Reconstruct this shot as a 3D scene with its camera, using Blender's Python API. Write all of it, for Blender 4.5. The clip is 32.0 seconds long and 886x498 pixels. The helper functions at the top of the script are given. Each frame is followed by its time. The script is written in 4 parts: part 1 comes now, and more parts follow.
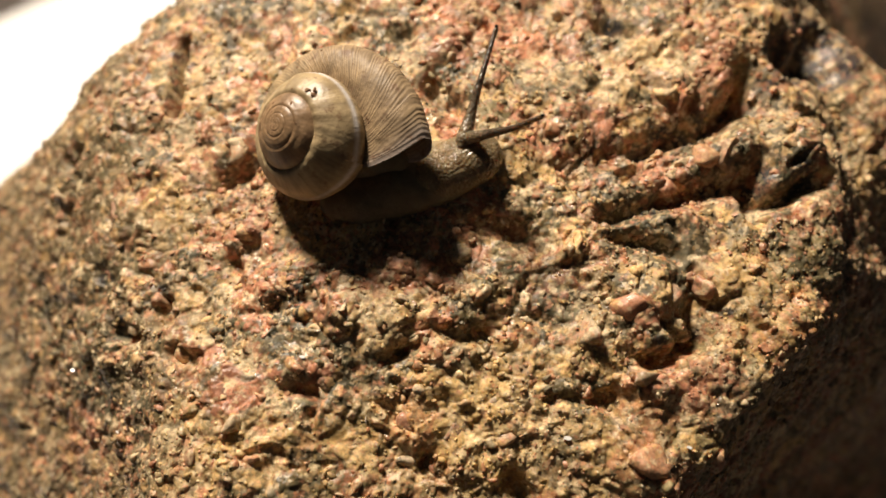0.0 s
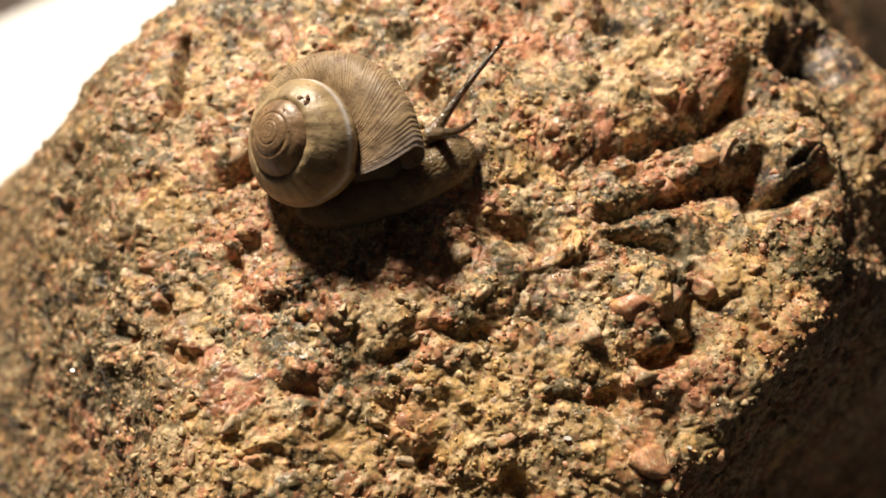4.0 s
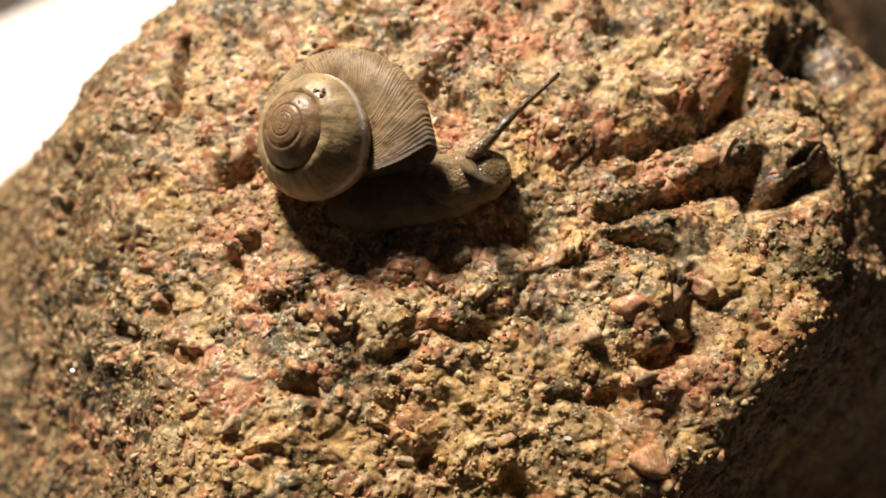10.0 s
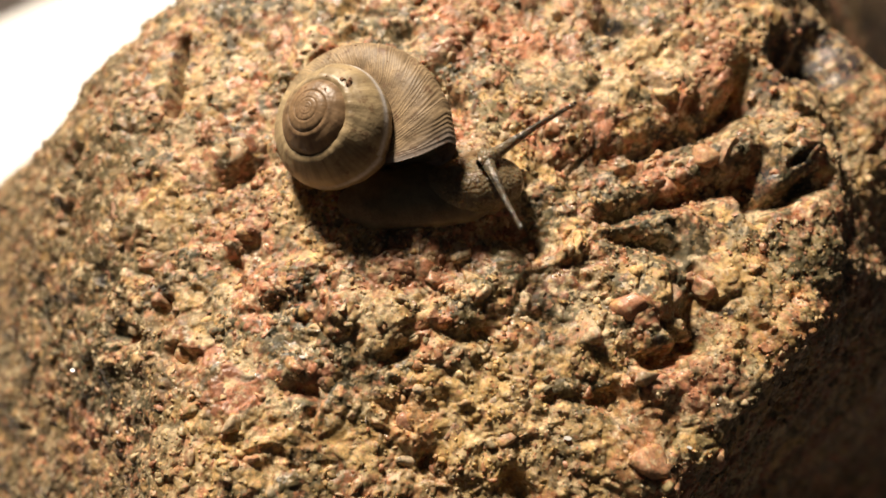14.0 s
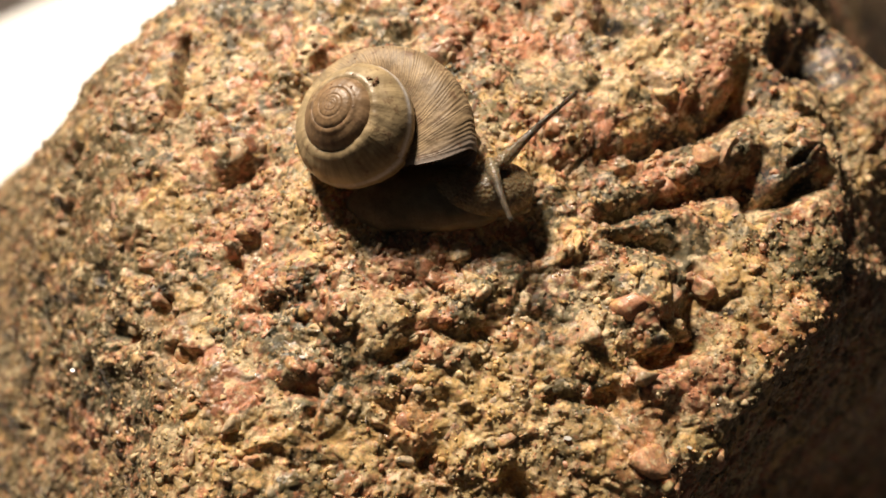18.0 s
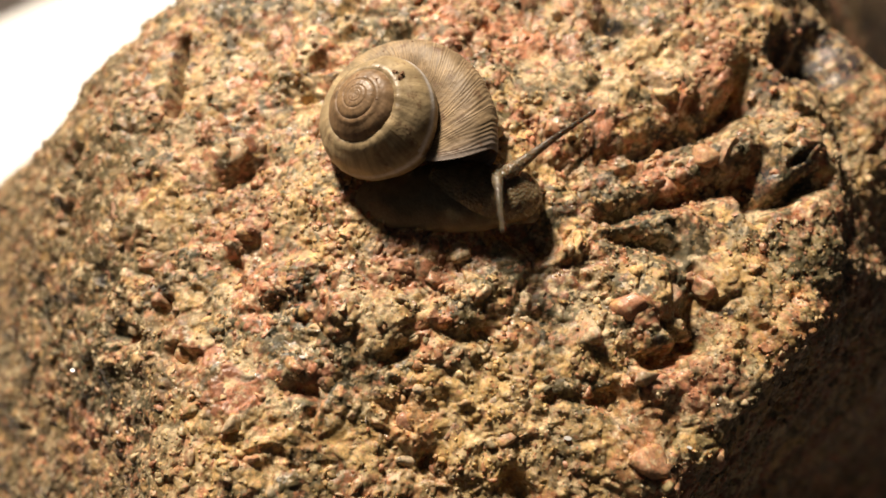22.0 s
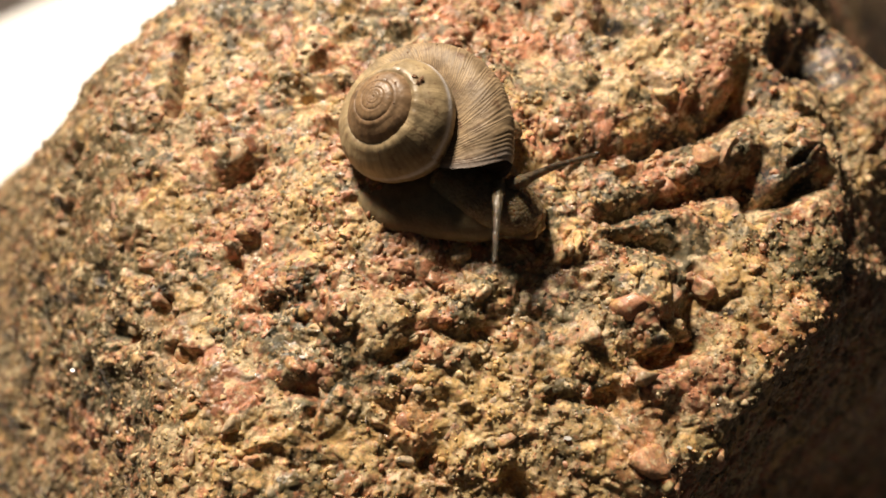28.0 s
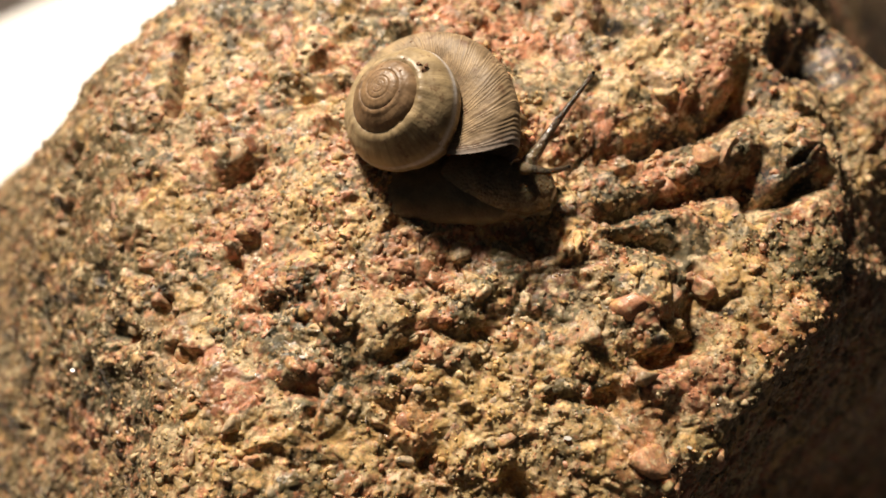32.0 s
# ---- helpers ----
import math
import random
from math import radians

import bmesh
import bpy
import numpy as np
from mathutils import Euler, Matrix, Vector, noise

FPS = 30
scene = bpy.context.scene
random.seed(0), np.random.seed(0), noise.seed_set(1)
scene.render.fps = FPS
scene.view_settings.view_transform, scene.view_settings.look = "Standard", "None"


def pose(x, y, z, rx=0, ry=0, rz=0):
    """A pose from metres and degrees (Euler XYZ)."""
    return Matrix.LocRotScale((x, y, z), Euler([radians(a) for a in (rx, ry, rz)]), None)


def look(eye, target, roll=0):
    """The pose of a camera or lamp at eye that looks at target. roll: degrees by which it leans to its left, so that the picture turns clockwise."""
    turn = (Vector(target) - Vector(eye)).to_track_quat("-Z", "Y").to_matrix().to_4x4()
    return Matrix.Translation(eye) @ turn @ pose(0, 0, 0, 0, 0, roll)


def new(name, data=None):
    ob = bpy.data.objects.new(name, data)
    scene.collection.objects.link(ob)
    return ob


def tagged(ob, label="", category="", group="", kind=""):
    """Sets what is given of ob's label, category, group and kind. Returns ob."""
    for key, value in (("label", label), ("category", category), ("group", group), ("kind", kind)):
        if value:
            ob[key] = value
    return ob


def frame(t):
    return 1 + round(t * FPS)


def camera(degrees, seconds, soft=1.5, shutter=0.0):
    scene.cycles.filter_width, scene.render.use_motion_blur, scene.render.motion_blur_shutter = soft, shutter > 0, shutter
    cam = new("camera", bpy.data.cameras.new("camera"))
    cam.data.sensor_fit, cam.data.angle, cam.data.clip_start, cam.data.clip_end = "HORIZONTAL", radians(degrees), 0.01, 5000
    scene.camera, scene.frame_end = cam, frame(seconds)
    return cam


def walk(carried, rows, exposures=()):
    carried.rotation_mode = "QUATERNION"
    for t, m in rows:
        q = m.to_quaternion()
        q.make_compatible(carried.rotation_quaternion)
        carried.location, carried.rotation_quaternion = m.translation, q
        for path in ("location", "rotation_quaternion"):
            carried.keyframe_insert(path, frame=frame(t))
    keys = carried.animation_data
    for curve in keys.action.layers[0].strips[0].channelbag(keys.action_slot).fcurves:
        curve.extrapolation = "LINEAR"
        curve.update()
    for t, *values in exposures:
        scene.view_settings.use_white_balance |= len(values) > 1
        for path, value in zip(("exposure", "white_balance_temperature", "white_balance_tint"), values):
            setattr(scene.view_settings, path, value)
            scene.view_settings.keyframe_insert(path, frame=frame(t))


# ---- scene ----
# A brown land snail creeps over a lump of weathered granite that stands on white paper under a desk lamp.
# SLOPE is the frame of the rock's upper face: x to the side, y up the slope, z out of the stone.
SLOPE = pose(0, 0, 0.075, 30, 0, 0)
EYE = (0.0, -0.0804, 0.1425)
cam = camera(40, 32.0, soft=1.7)
cam.data.dof.use_dof = True
cam.data.dof.focus_distance = 0.1020
cam.data.dof.aperture_fstop = 18
STAND = look(EYE, (0.0, 0.0, 0.075))
walk(cam, [(0, STAND), (32, STAND)])

# ---- light ----
world = bpy.data.worlds.new("room_light")
scene.world = world
world.use_nodes = True
world.node_tree.nodes["Background"].inputs["Color"].default_value = (0.94, 0.94, 0.96, 1)
world.node_tree.nodes["Background"].inputs["Strength"].default_value = 0.018
bulb = bpy.data.lights.new("desk_lamp_light", "AREA")
bulb.shape, bulb.size, bulb.energy, bulb.color = "DISK", 0.09, 5.35, (1.0, 0.86, 0.70)
lamp = new("desk_lamp_light", bulb)
lamp.matrix_world = look((-0.150, 0.168, 0.502), (0, 0.005, 0.075))
scene.view_settings.exposure = 0.0


# ---- materials ----
def material(name):
    m = bpy.data.materials.new(name)
    m.use_nodes = True
    nt = m.node_tree
    return m, nt, nt.nodes["Principled BSDF"]


def node(nt, kind, **values):
    n = nt.nodes.new(kind)
    for key, value in values.items():
        n.inputs[key.replace("_", " ")].default_value = value
    return n


def ramp(nt, source, stops, blend="LINEAR"):
    r = nt.nodes.new("ShaderNodeValToRGB")
    r.color_ramp.interpolation = blend
    while len(r.color_ramp.elements) < len(stops):
        r.color_ramp.elements.new(0.5)
    for e, (at, colour) in zip(r.color_ramp.elements, stops):
        e.position, e.color = at, (*colour, 1)
    nt.links.new(source, r.inputs["Fac"])
    return r.outputs["Color"]


def mix(nt, a, b, fac, blend="MIX"):
    m = nt.nodes.new("ShaderNodeMix")
    m.data_type, m.blend_type = "RGBA", blend
    for value, socket in ((fac, m.inputs["Factor"]), (a, m.inputs["A"]), (b, m.inputs["B"])):
        if isinstance(value, bpy.types.NodeSocket):
            nt.links.new(value, socket)
        else:
            socket.default_value = value if isinstance(value, float) else (*value, 1)
    return m.outputs["Result"]


def grainy(nt, scale, detail=5.0, rough=0.6, coords="Object"):
    n = node(nt, "ShaderNodeTexNoise", Scale=scale, Detail=detail, Roughness=rough)
    if coords == "Place":
        nt.links.new(nt.nodes.new("ShaderNodeNewGeometry").outputs["Position"], n.inputs["Vector"])
    else:
        nt.links.new(nt.nodes.new("ShaderNodeTexCoord").outputs[coords], n.inputs["Vector"])
    return n.outputs["Fac"]


def bump(nt, bsdf, height, distance, strength=1.0, under=None):
    b = node(nt, "ShaderNodeBump", Strength=strength, Distance=distance)
    nt.links.new(height, b.inputs["Height"])
    if under is not None:
        nt.links.new(under, b.inputs["Normal"])
    if bsdf is not None:
        nt.links.new(b.outputs["Normal"], bsdf.inputs["Normal"])
    return b.outputs["Normal"]


def granite_finish(nt, bsdf, colour, gloss):
    """Fine flecks, dust and tiny relief that all the stone shares; gloss is 1 for glassy grains and 0 for powdery ones."""
    def spread(scale, lo, hi, top, detail=4, rough=0.65):
        return ramp(nt, grainy(nt, scale, detail, rough, "Place"), [(lo, (0, 0, 0)), (hi, (top, top, top))])

    colour = mix(nt, colour, (0.55, 0.265, 0.15), spread(620, 0.57, 0.63, 0.55))
    colour = mix(nt, colour, (0.74, 0.58, 0.37), spread(1000, 0.575, 0.62, 0.6))
    colour = mix(nt, colour, (0.17, 0.140, 0.080), spread(700, 0.58, 0.64, 0.55, 7, 0.78))
    # a mosaic of small grains, each with a mineral of its own
    stir = node(nt, "ShaderNodeTexNoise", Scale=2300.0, Detail=3.0)
    place = nt.nodes.new("ShaderNodeNewGeometry").outputs["Position"]
    nt.links.new(place, stir.inputs["Vector"])
    push = nt.nodes.new("ShaderNodeVectorMath")
    push.operation = "MULTIPLY_ADD"
    push.inputs[1].default_value = (0.0005, 0.0005, 0.0005)
    nt.links.new(stir.outputs["Color"], push.inputs[0])
    nt.links.new(place, push.inputs[2])
    for scale, few, most in ((1250.0, 0.84, 0.55), (3000.0, 0.76, 0.50)):
        grain = node(nt, "ShaderNodeTexVoronoi", Scale=scale)
        nt.links.new(push.outputs["Vector"], grain.inputs["Vector"])
        apart = nt.nodes.new("ShaderNodeSeparateColor")
        nt.links.new(grain.outputs["Color"], apart.inputs["Color"])
        own = ramp(nt, apart.outputs["Red"], [(0.0, (0.78, 0.62, 0.38)), (0.26, (0.69, 0.44, 0.19)), (0.46, (0.56, 0.25, 0.135)), (0.60, (0.33, 0.22, 0.125)),
                                              (0.74, (0.38, 0.155, 0.075)), (0.82, (0.21, 0.17, 0.085)), (0.91, (0.060, 0.054, 0.032))], "CONSTANT")
        colour = mix(nt, colour, own, ramp(nt, apart.outputs["Green"], [(few, (0, 0, 0)), (few + 0.03, (most, most, most))]))
    fleck = ramp(nt, grainy(nt, 2600, 4, 0.7, "Place"), [(0.34, (0.55, 0.49, 0.42)), (0.52, (1, 1, 1)), (0.70, (1.30, 1.25, 1.16))])
    colour = mix(nt, colour, fleck, 0.8, "MULTIPLY")
    soot = ramp(nt, grainy(nt, 1300, 7, 0.8, "Place"), [(0.585, (0, 0, 0)), (0.65, (0.9, 0.9, 0.9))])
    colour = mix(nt, colour, (0.060, 0.052, 0.032), soot)
    nt.links.new(colour, bsdf.inputs["Base Color"])
    wet = ramp(nt, grainy(nt, 700, 4, 0.65, "Place"), [(0.40, (0, 0, 0)), (0.60, (1, 1, 1))])
    sheen = nt.nodes.new("ShaderNodeMath")
    sheen.operation = "MULTIPLY"
    nt.links.new(wet, sheen.inputs[0])
    if isinstance(gloss, float):
        sheen.inputs[1].default_value = gloss
    else:
        nt.links.new(gloss, sheen.inputs[1])
    span = node(nt, "ShaderNodeMapRange", To_Min=0.68, To_Max=0.10)
    nt.links.new(sheen.outputs["Value"], span.inputs["Value"])
    nt.links.new(span.outputs["Result"], bsdf.inputs["Roughness"])
    bsdf.inputs["Subsurface Weight"].default_value = 0.18
    bsdf.inputs["Subsurface Radius"].default_value = (1.0, 0.55, 0.32)
    bsdf.inputs["Subsurface Scale"].default_value = 0.0006
    low = bump(nt, None, grainy(nt, 1500, 4, 0.65, "Place"), 0.00013, 0.8)
    bump(nt, bsdf, grainy(nt, 4600, 3, 0.6, "Place"), 0.00008, 0.45, low)


def make_granite():
    m, nt, bsdf = material("weathered_granite")
    tint = nt.nodes.new("ShaderNodeAttribute")
    tint.attribute_name = "mineral"
    granite_finish(nt, bsdf, tint.outputs["Color"], tint.outputs["Alpha"])
    return m


def make_crystal():
    m, nt, bsdf = material("feldspar_crystal")
    info = nt.nodes.new("ShaderNodeObjectInfo")
    colour = ramp(nt, info.outputs["Random"], [(0.0, (0.66, 0.49, 0.27)), (0.25, (0.56, 0.34, 0.18)), (0.45, (0.50, 0.24, 0.14)),
                                             (0.65, (0.35, 0.26, 0.17)), (0.85, (0.70, 0.56, 0.36)), (1.0, (0.30, 0.15, 0.08))])
    granite_finish(nt, bsdf, colour, 0.8)
    return m


def make_paper():
    m, nt, bsdf = material("white_paper")
    nt.links.new(ramp(nt, grainy(nt, 60, 6), [(0.3, (0.80, 0.80, 0.80)), (0.7, (0.86, 0.86, 0.85))]), bsdf.inputs["Base Color"])
    bsdf.inputs["Roughness"].default_value = 0.85
    bump(nt, bsdf, grainy(nt, 900, 4), 0.0001, 0.4)
    return m


def make_wood():
    m, nt, bsdf = material("dark_table_wood")
    c = nt.nodes.new("ShaderNodeTexCoord")
    s = node(nt, "ShaderNodeMapping", Scale=(14, 140, 14))
    nt.links.new(c.outputs["Object"], s.inputs["Vector"])
    n = node(nt, "ShaderNodeTexNoise", Scale=1.0, Detail=7.0, Roughness=0.65)
    nt.links.new(s.outputs["Vector"], n.inputs["Vector"])
    nt.links.new(ramp(nt, n.outputs["Fac"], [(0.3, (0.055, 0.046, 0.040)), (0.7, (0.130, 0.106, 0.092))]), bsdf.inputs["Base Color"])
    bsdf.inputs["Roughness"].default_value = 0.5
    bump(nt, bsdf, n.outputs["Fac"], 0.0004, 0.5)
    return m


def make_shell():
    m, nt, bsdf = material("snail_shell")
    tint = nt.nodes.new("ShaderNodeAttribute")
    tint.attribute_name = "growth"
    worn = ramp(nt, grainy(nt, 420, 6, 0.65), [(0.32, (0.58, 0.54, 0.50)), (0.5, (1, 1, 1)), (0.70, (1.34, 1.30, 1.22))])
    colour = mix(nt, tint.outputs["Color"], worn, 0.75, "MULTIPLY")
    soil = ramp(nt, grainy(nt, 650, 5, 0.7), [(0.56, (0, 0, 0)), (0.66, (0.8, 0.8, 0.8))])
    colour = mix(nt, colour, (0.15, 0.078, 0.040), soil)
    nt.links.new(colour, bsdf.inputs["Base Color"])
    worn_gloss = ramp(nt, grainy(nt, 500, 4), [(0.35, (0.34, 0.34, 0.34)), (0.65, (0.52, 0.52, 0.52))])
    nt.links.new(mix(nt, worn_gloss, (0.58, 0.58, 0.58), tint.outputs["Alpha"]), bsdf.inputs["Roughness"])
    low = bump(nt, None, grainy(nt, 480, 5, 0.6), 0.00016, 1.0)
    bump(nt, bsdf, grainy(nt, 2600, 4, 0.6), 0.00005, 0.5, low)
    return m


def make_skin(name, dark, pale, rough, warts, belly=None, axis="Z", lo=-0.0016, hi=0.0012):
    """Wet snail skin; belly is the colour towards lo along the part's own axis."""
    m, nt, bsdf = material(name)
    colour = ramp(nt, grainy(nt, 900, 5, 0.65), [(0.35, dark), (0.7, pale)])
    c = nt.nodes.new("ShaderNodeTexCoord")
    if belly:
        parts = nt.nodes.new("ShaderNodeSeparateXYZ")
        nt.links.new(c.outputs["Object"], parts.inputs["Vector"])
        span = node(nt, "ShaderNodeMapRange", From_Min=lo, From_Max=hi, To_Min=0.85, To_Max=0.0)
        nt.links.new(parts.outputs[axis], span.inputs["Value"])
        colour = mix(nt, colour, belly, span.outputs["Result"])
    nt.links.new(colour, bsdf.inputs["Base Color"])
    bsdf.inputs["Roughness"].default_value = rough
    bsdf.inputs["Subsurface Weight"].default_value = 0.6
    bsdf.inputs["Subsurface Radius"].default_value = (1.0, 0.6, 0.35)
    bsdf.inputs["Subsurface Scale"].default_value = 0.0020
    v = node(nt, "ShaderNodeTexVoronoi", Scale=3600)
    nt.links.new(c.outputs["Object"], v.inputs["Vector"])
    nt.links.new(v.outputs["Distance"], bump_socket(nt, bsdf, warts))
    return m


def bump_socket(nt, bsdf, warts):
    b = node(nt, "ShaderNodeBump", Strength=1.0, Distance=warts)
    b.invert = True
    nt.links.new(b.outputs["Normal"], bsdf.inputs["Normal"])
    return b.inputs["Height"]


def make_glossy(name, colour, rough):
    m, nt, bsdf = material(name)
    nt.links.new(ramp(nt, grainy(nt, 1200, 3), [(0.3, tuple(0.7 * c for c in colour)), (0.7, colour)]), bsdf.inputs["Base Color"])
    bsdf.inputs["Roughness"].default_value = rough
    return m


GRANITE, CRYSTAL, PAPER, WOOD, SHELL = make_granite(), make_crystal(), make_paper(), make_wood(), make_shell()
SKIN = make_skin("wet_grey_brown_skin", (0.13, 0.094, 0.052), (0.32, 0.235, 0.132), 0.16, 0.00012, (0.42, 0.31, 0.165))
MANTLE = make_skin("dark_body_skin", (0.20, 0.148, 0.080), (0.33, 0.245, 0.135), 0.5, 0.00003)
SOLE = make_skin("pale_sole_skin", (0.28, 0.20, 0.11), (0.45, 0.34, 0.20), 0.4, 0.00008)
STALK = make_skin("dark_tentacle_skin", (0.030, 0.025, 0.018), (0.10, 0.082, 0.058), 0.22, 0.00009, (0.20, 0.155, 0.095), "X", 0.0, 0.0030)
SOIL = make_glossy("dark_soil", (0.27, 0.145, 0.075), 0.8)
FIBRE = make_glossy("white_fibre", (0.70, 0.66, 0.58), 0.35)
EYEBLACK = make_glossy("black_eye", (0.012, 0.010, 0.010), 0.15)
MICA = make_glossy("silver_mica", (0.70, 0.69, 0.66), 0.25)


# ---- numbers for stone ----
def hash3(ix, iy, iz, seed):
    a, b, c = (k.astype(np.int32).view(np.uint32) for k in (ix, iy, iz))
    h = a * np.uint32(374761393) + b * np.uint32(668265263) + c * np.uint32(2147483647) + np.uint32(seed * 1274126177 & 0xFFFFFFFF)
    h = (h ^ (h >> np.uint32(13))) * np.uint32(1274126177)
    h = (h ^ (h >> np.uint32(16))) * np.uint32(2246822519)
    return h ^ (h >> np.uint32(15))


def unit(h, shift):
    """Ten bits of a hash as a number from 0 to 1."""
    return ((h >> np.uint32(shift)) & np.uint32(1023)).astype(np.float32) / np.float32(1023)


def soft_noise(p, size, seed):
    q = (p / size).astype(np.float32)
    base = np.floor(q)
    f = q - base
    f = f * f * (3 - 2 * f)
    out = np.zeros(len(p), np.float32)
    for dx in (0, 1):
        wx = f[:, 0] if dx else 1 - f[:, 0]
        for dy in (0, 1):
            wy = wx * (f[:, 1] if dy else 1 - f[:, 1])
            for dz in (0, 1):
                out += wy * (f[:, 2] if dz else 1 - f[:, 2]) * unit(hash3(base[:, 0] + dx, base[:, 1] + dy, base[:, 2] + dz, seed), 8)
    return out * 2 - 1


def layered(p, size, seed, layers=4, fall=0.5):
    out, amp = np.zeros(len(p)), 1.0
    for k in range(layers):
        out += amp * soft_noise(p, size / 2 ** k, seed + 17 * k)
        amp *= fall
    return out


def cells(p, size, seed):
    """Cellular pattern: distance to the nearest and second nearest seed (in cells), a number for the nearest and a slant across it."""
    q = (p / size).astype(np.float32)
    base = np.floor(q)
    n = len(p)
    f1, f2, who, off = np.full(n, 9.0, np.float32), np.full(n, 9.0, np.float32), np.zeros(n, np.uint32), np.zeros((n, 3), np.float32)
    for dx in (-1, 0, 1):
        for dy in (-1, 0, 1):
            for dz in (-1, 0, 1):
                c = base + np.array((dx, dy, dz), np.float32)
                k = hash3(c[:, 0], c[:, 1], c[:, 2], seed)
                gap = c + np.stack([unit(k, 0), unit(k, 10), unit(k, 20)], 1) - q
                d = np.sqrt((gap * gap).sum(1))
                near = d < f1
                f2 = np.where(near, f1, np.minimum(f2, d))
                who = np.where(near, k, who)
                f1 = np.where(near, d, f1)
                off[near] = gap[near]
    who = (who * np.uint32(2654435761) >> np.uint32(8)).astype(np.float64) / 0x1000000
    slant = np.stack([(who * m) % 1.0 - 0.5 for m in (91.7, 57.3, 33.1)], 1)
    return f1, f2, who, (off * slant).sum(1)


def grid_mesh(name, verts, faces, smooth=True):
    me = bpy.data.meshes.new(name)
    n, k = faces.shape
    me.vertices.add(len(verts))
    me.vertices.foreach_set("co", np.ascontiguousarray(verts, np.float32).ravel())
    me.loops.add(n * k)
    me.loops.foreach_set("vertex_index", np.ascontiguousarray(faces, np.int32).ravel())
    me.polygons.add(n)
    me.polygons.foreach_set("loop_start", np.arange(0, n * k, k, dtype=np.int32))
    me.update(calc_edges=True)
    me.polygons.foreach_set("use_smooth", np.full(n, smooth))
    return me


def paint(me, name, colours, extra=None):
    """A colour for each vertex; extra is a fourth channel."""
    a = me.attributes.new(name, "FLOAT_COLOR", "POINT")
    fourth = np.ones(len(colours)) if extra is None else extra
    a.data.foreach_set("color", np.ascontiguousarray(np.c_[colours, fourth], np.float32).ravel())


def part(name, data, mat, parent, label=""):
    """Links a mesh or a bmesh as one object under its thing."""
    if isinstance(data, bmesh.types.BMesh):
        me = bpy.data.meshes.new(name)
        data.to_mesh(me)
        data.free()
        data = me
    if mat is not None and not data.materials:
        data.materials.append(mat)
    ob = new(name, data)
    ob.parent = parent
    if label:
        ob["label"] = label
    return ob


# ---- the table ----
def slab(name, x0, x1, y0, y1, z0, z1, mat, lip):
    bm = bmesh.new()
    bmesh.ops.create_cube(bm, size=1)
    for v in bm.verts:
        v.co = Vector((x0 if v.co.x < 0 else x1, y0 if v.co.y < 0 else y1, z0 if v.co.z < 0 else z1))
    bmesh.ops.bevel(bm, geom=bm.edges[:], offset=lip, segments=2, affect="EDGES")
    return part(name, bm, mat, None)


tagged(slab("table", -0.60, 0.60, -0.20, 0.60, -0.028, -0.0004, WOOD, 0.004), "dark wooden table top under stone and paper", "table", kind="structure")
sheet = slab("paper_sheet", 0.0, 0.150, -0.16, 0.14, -0.0003, 0.0, PAPER, 0.0001)
sheet.matrix_world = pose(-0.1002, 0.1779, 0, 0, 0, -38)
tagged(sheet, "sheet of white paper lying flat beside and under the stone", "paper")

# ---- the granite lump ----
HEART = np.array((0.0, 0.0, -0.045))
BOTTOM = ((0, -0.5, -0.866), (0, 0, -0.0866))
LUMP = [((0, 0, 1), (0, 0, 0)), ((0, 0.22, 0.975), (0, 0.024, 0)), ((0, -0.30, 0.954), (0, -0.017, 0)),
        ((-0.745, -0.24, 0.62), (-0.0262, 0, 0)), ((-0.30, 0.0, 0.954), (-0.021, 0, 0)),
        ((-0.648, 0.655, 0.388), (-0.0351, 0.0197, -0.0070)),
        ((0, 0.92, 0.40), (0, 0.056, 0)), ((0, -0.85, 0.52), (0, -0.044, -0.004)),
        ((0.86, 0.12, 0.50), (0.0345, 0.010, 0)), ((0.66, -0.67, 0.33), (0.0291, -0.0093, 0)),
        ((-0.98, -0.1, -0.1), (-0.056, 0, 0)), BOTTOM]
LEDGE = [((0.25, -0.10, 0.96), (0.042, 0.010, -0.0062)), ((0.97, 0, 0.25), (0.062, 0, -0.012)), ((0.70, 0.626, 0.343), (0.0411, 0.0251, -0.0069)),
         ((0.62, -0.64, 0.45), (0.0390, 0.0054, -0.009)), ((0, 0.92, 0.40), (0, 0.040, 0)), ((-1, 0, 0), (-0.010, 0, 0)),
         ((0, -0.9, 0.4), (0, -0.03, 0)), ((0, 0, 1), (0, 0, -0.0055)), BOTTOM]


def lump_reach(dirs, planes, sharp):
    total = np.zeros(len(dirs))
    for n, at in planes:
        n = np.array(n) / np.linalg.norm(n)
        d = float(n @ (np.array(at) - HEART))
        total += np.clip(dirs @ n / d, 0, None) ** sharp
    return total ** (-1.0 / sharp)


# hollows and cracks along lines on the face: ends, width, depth (millimetres)
HOLLOWS = []
# swellings: place, radius, height (millimetres)
SWELLS = []


def hollow(x0, y0, x1, y1, width, depth):
    HOLLOWS.append((x0, y0, x1, y1, width, depth))


def swell(x, y, radius, height):
    SWELLS.append((x, y, radius, height))


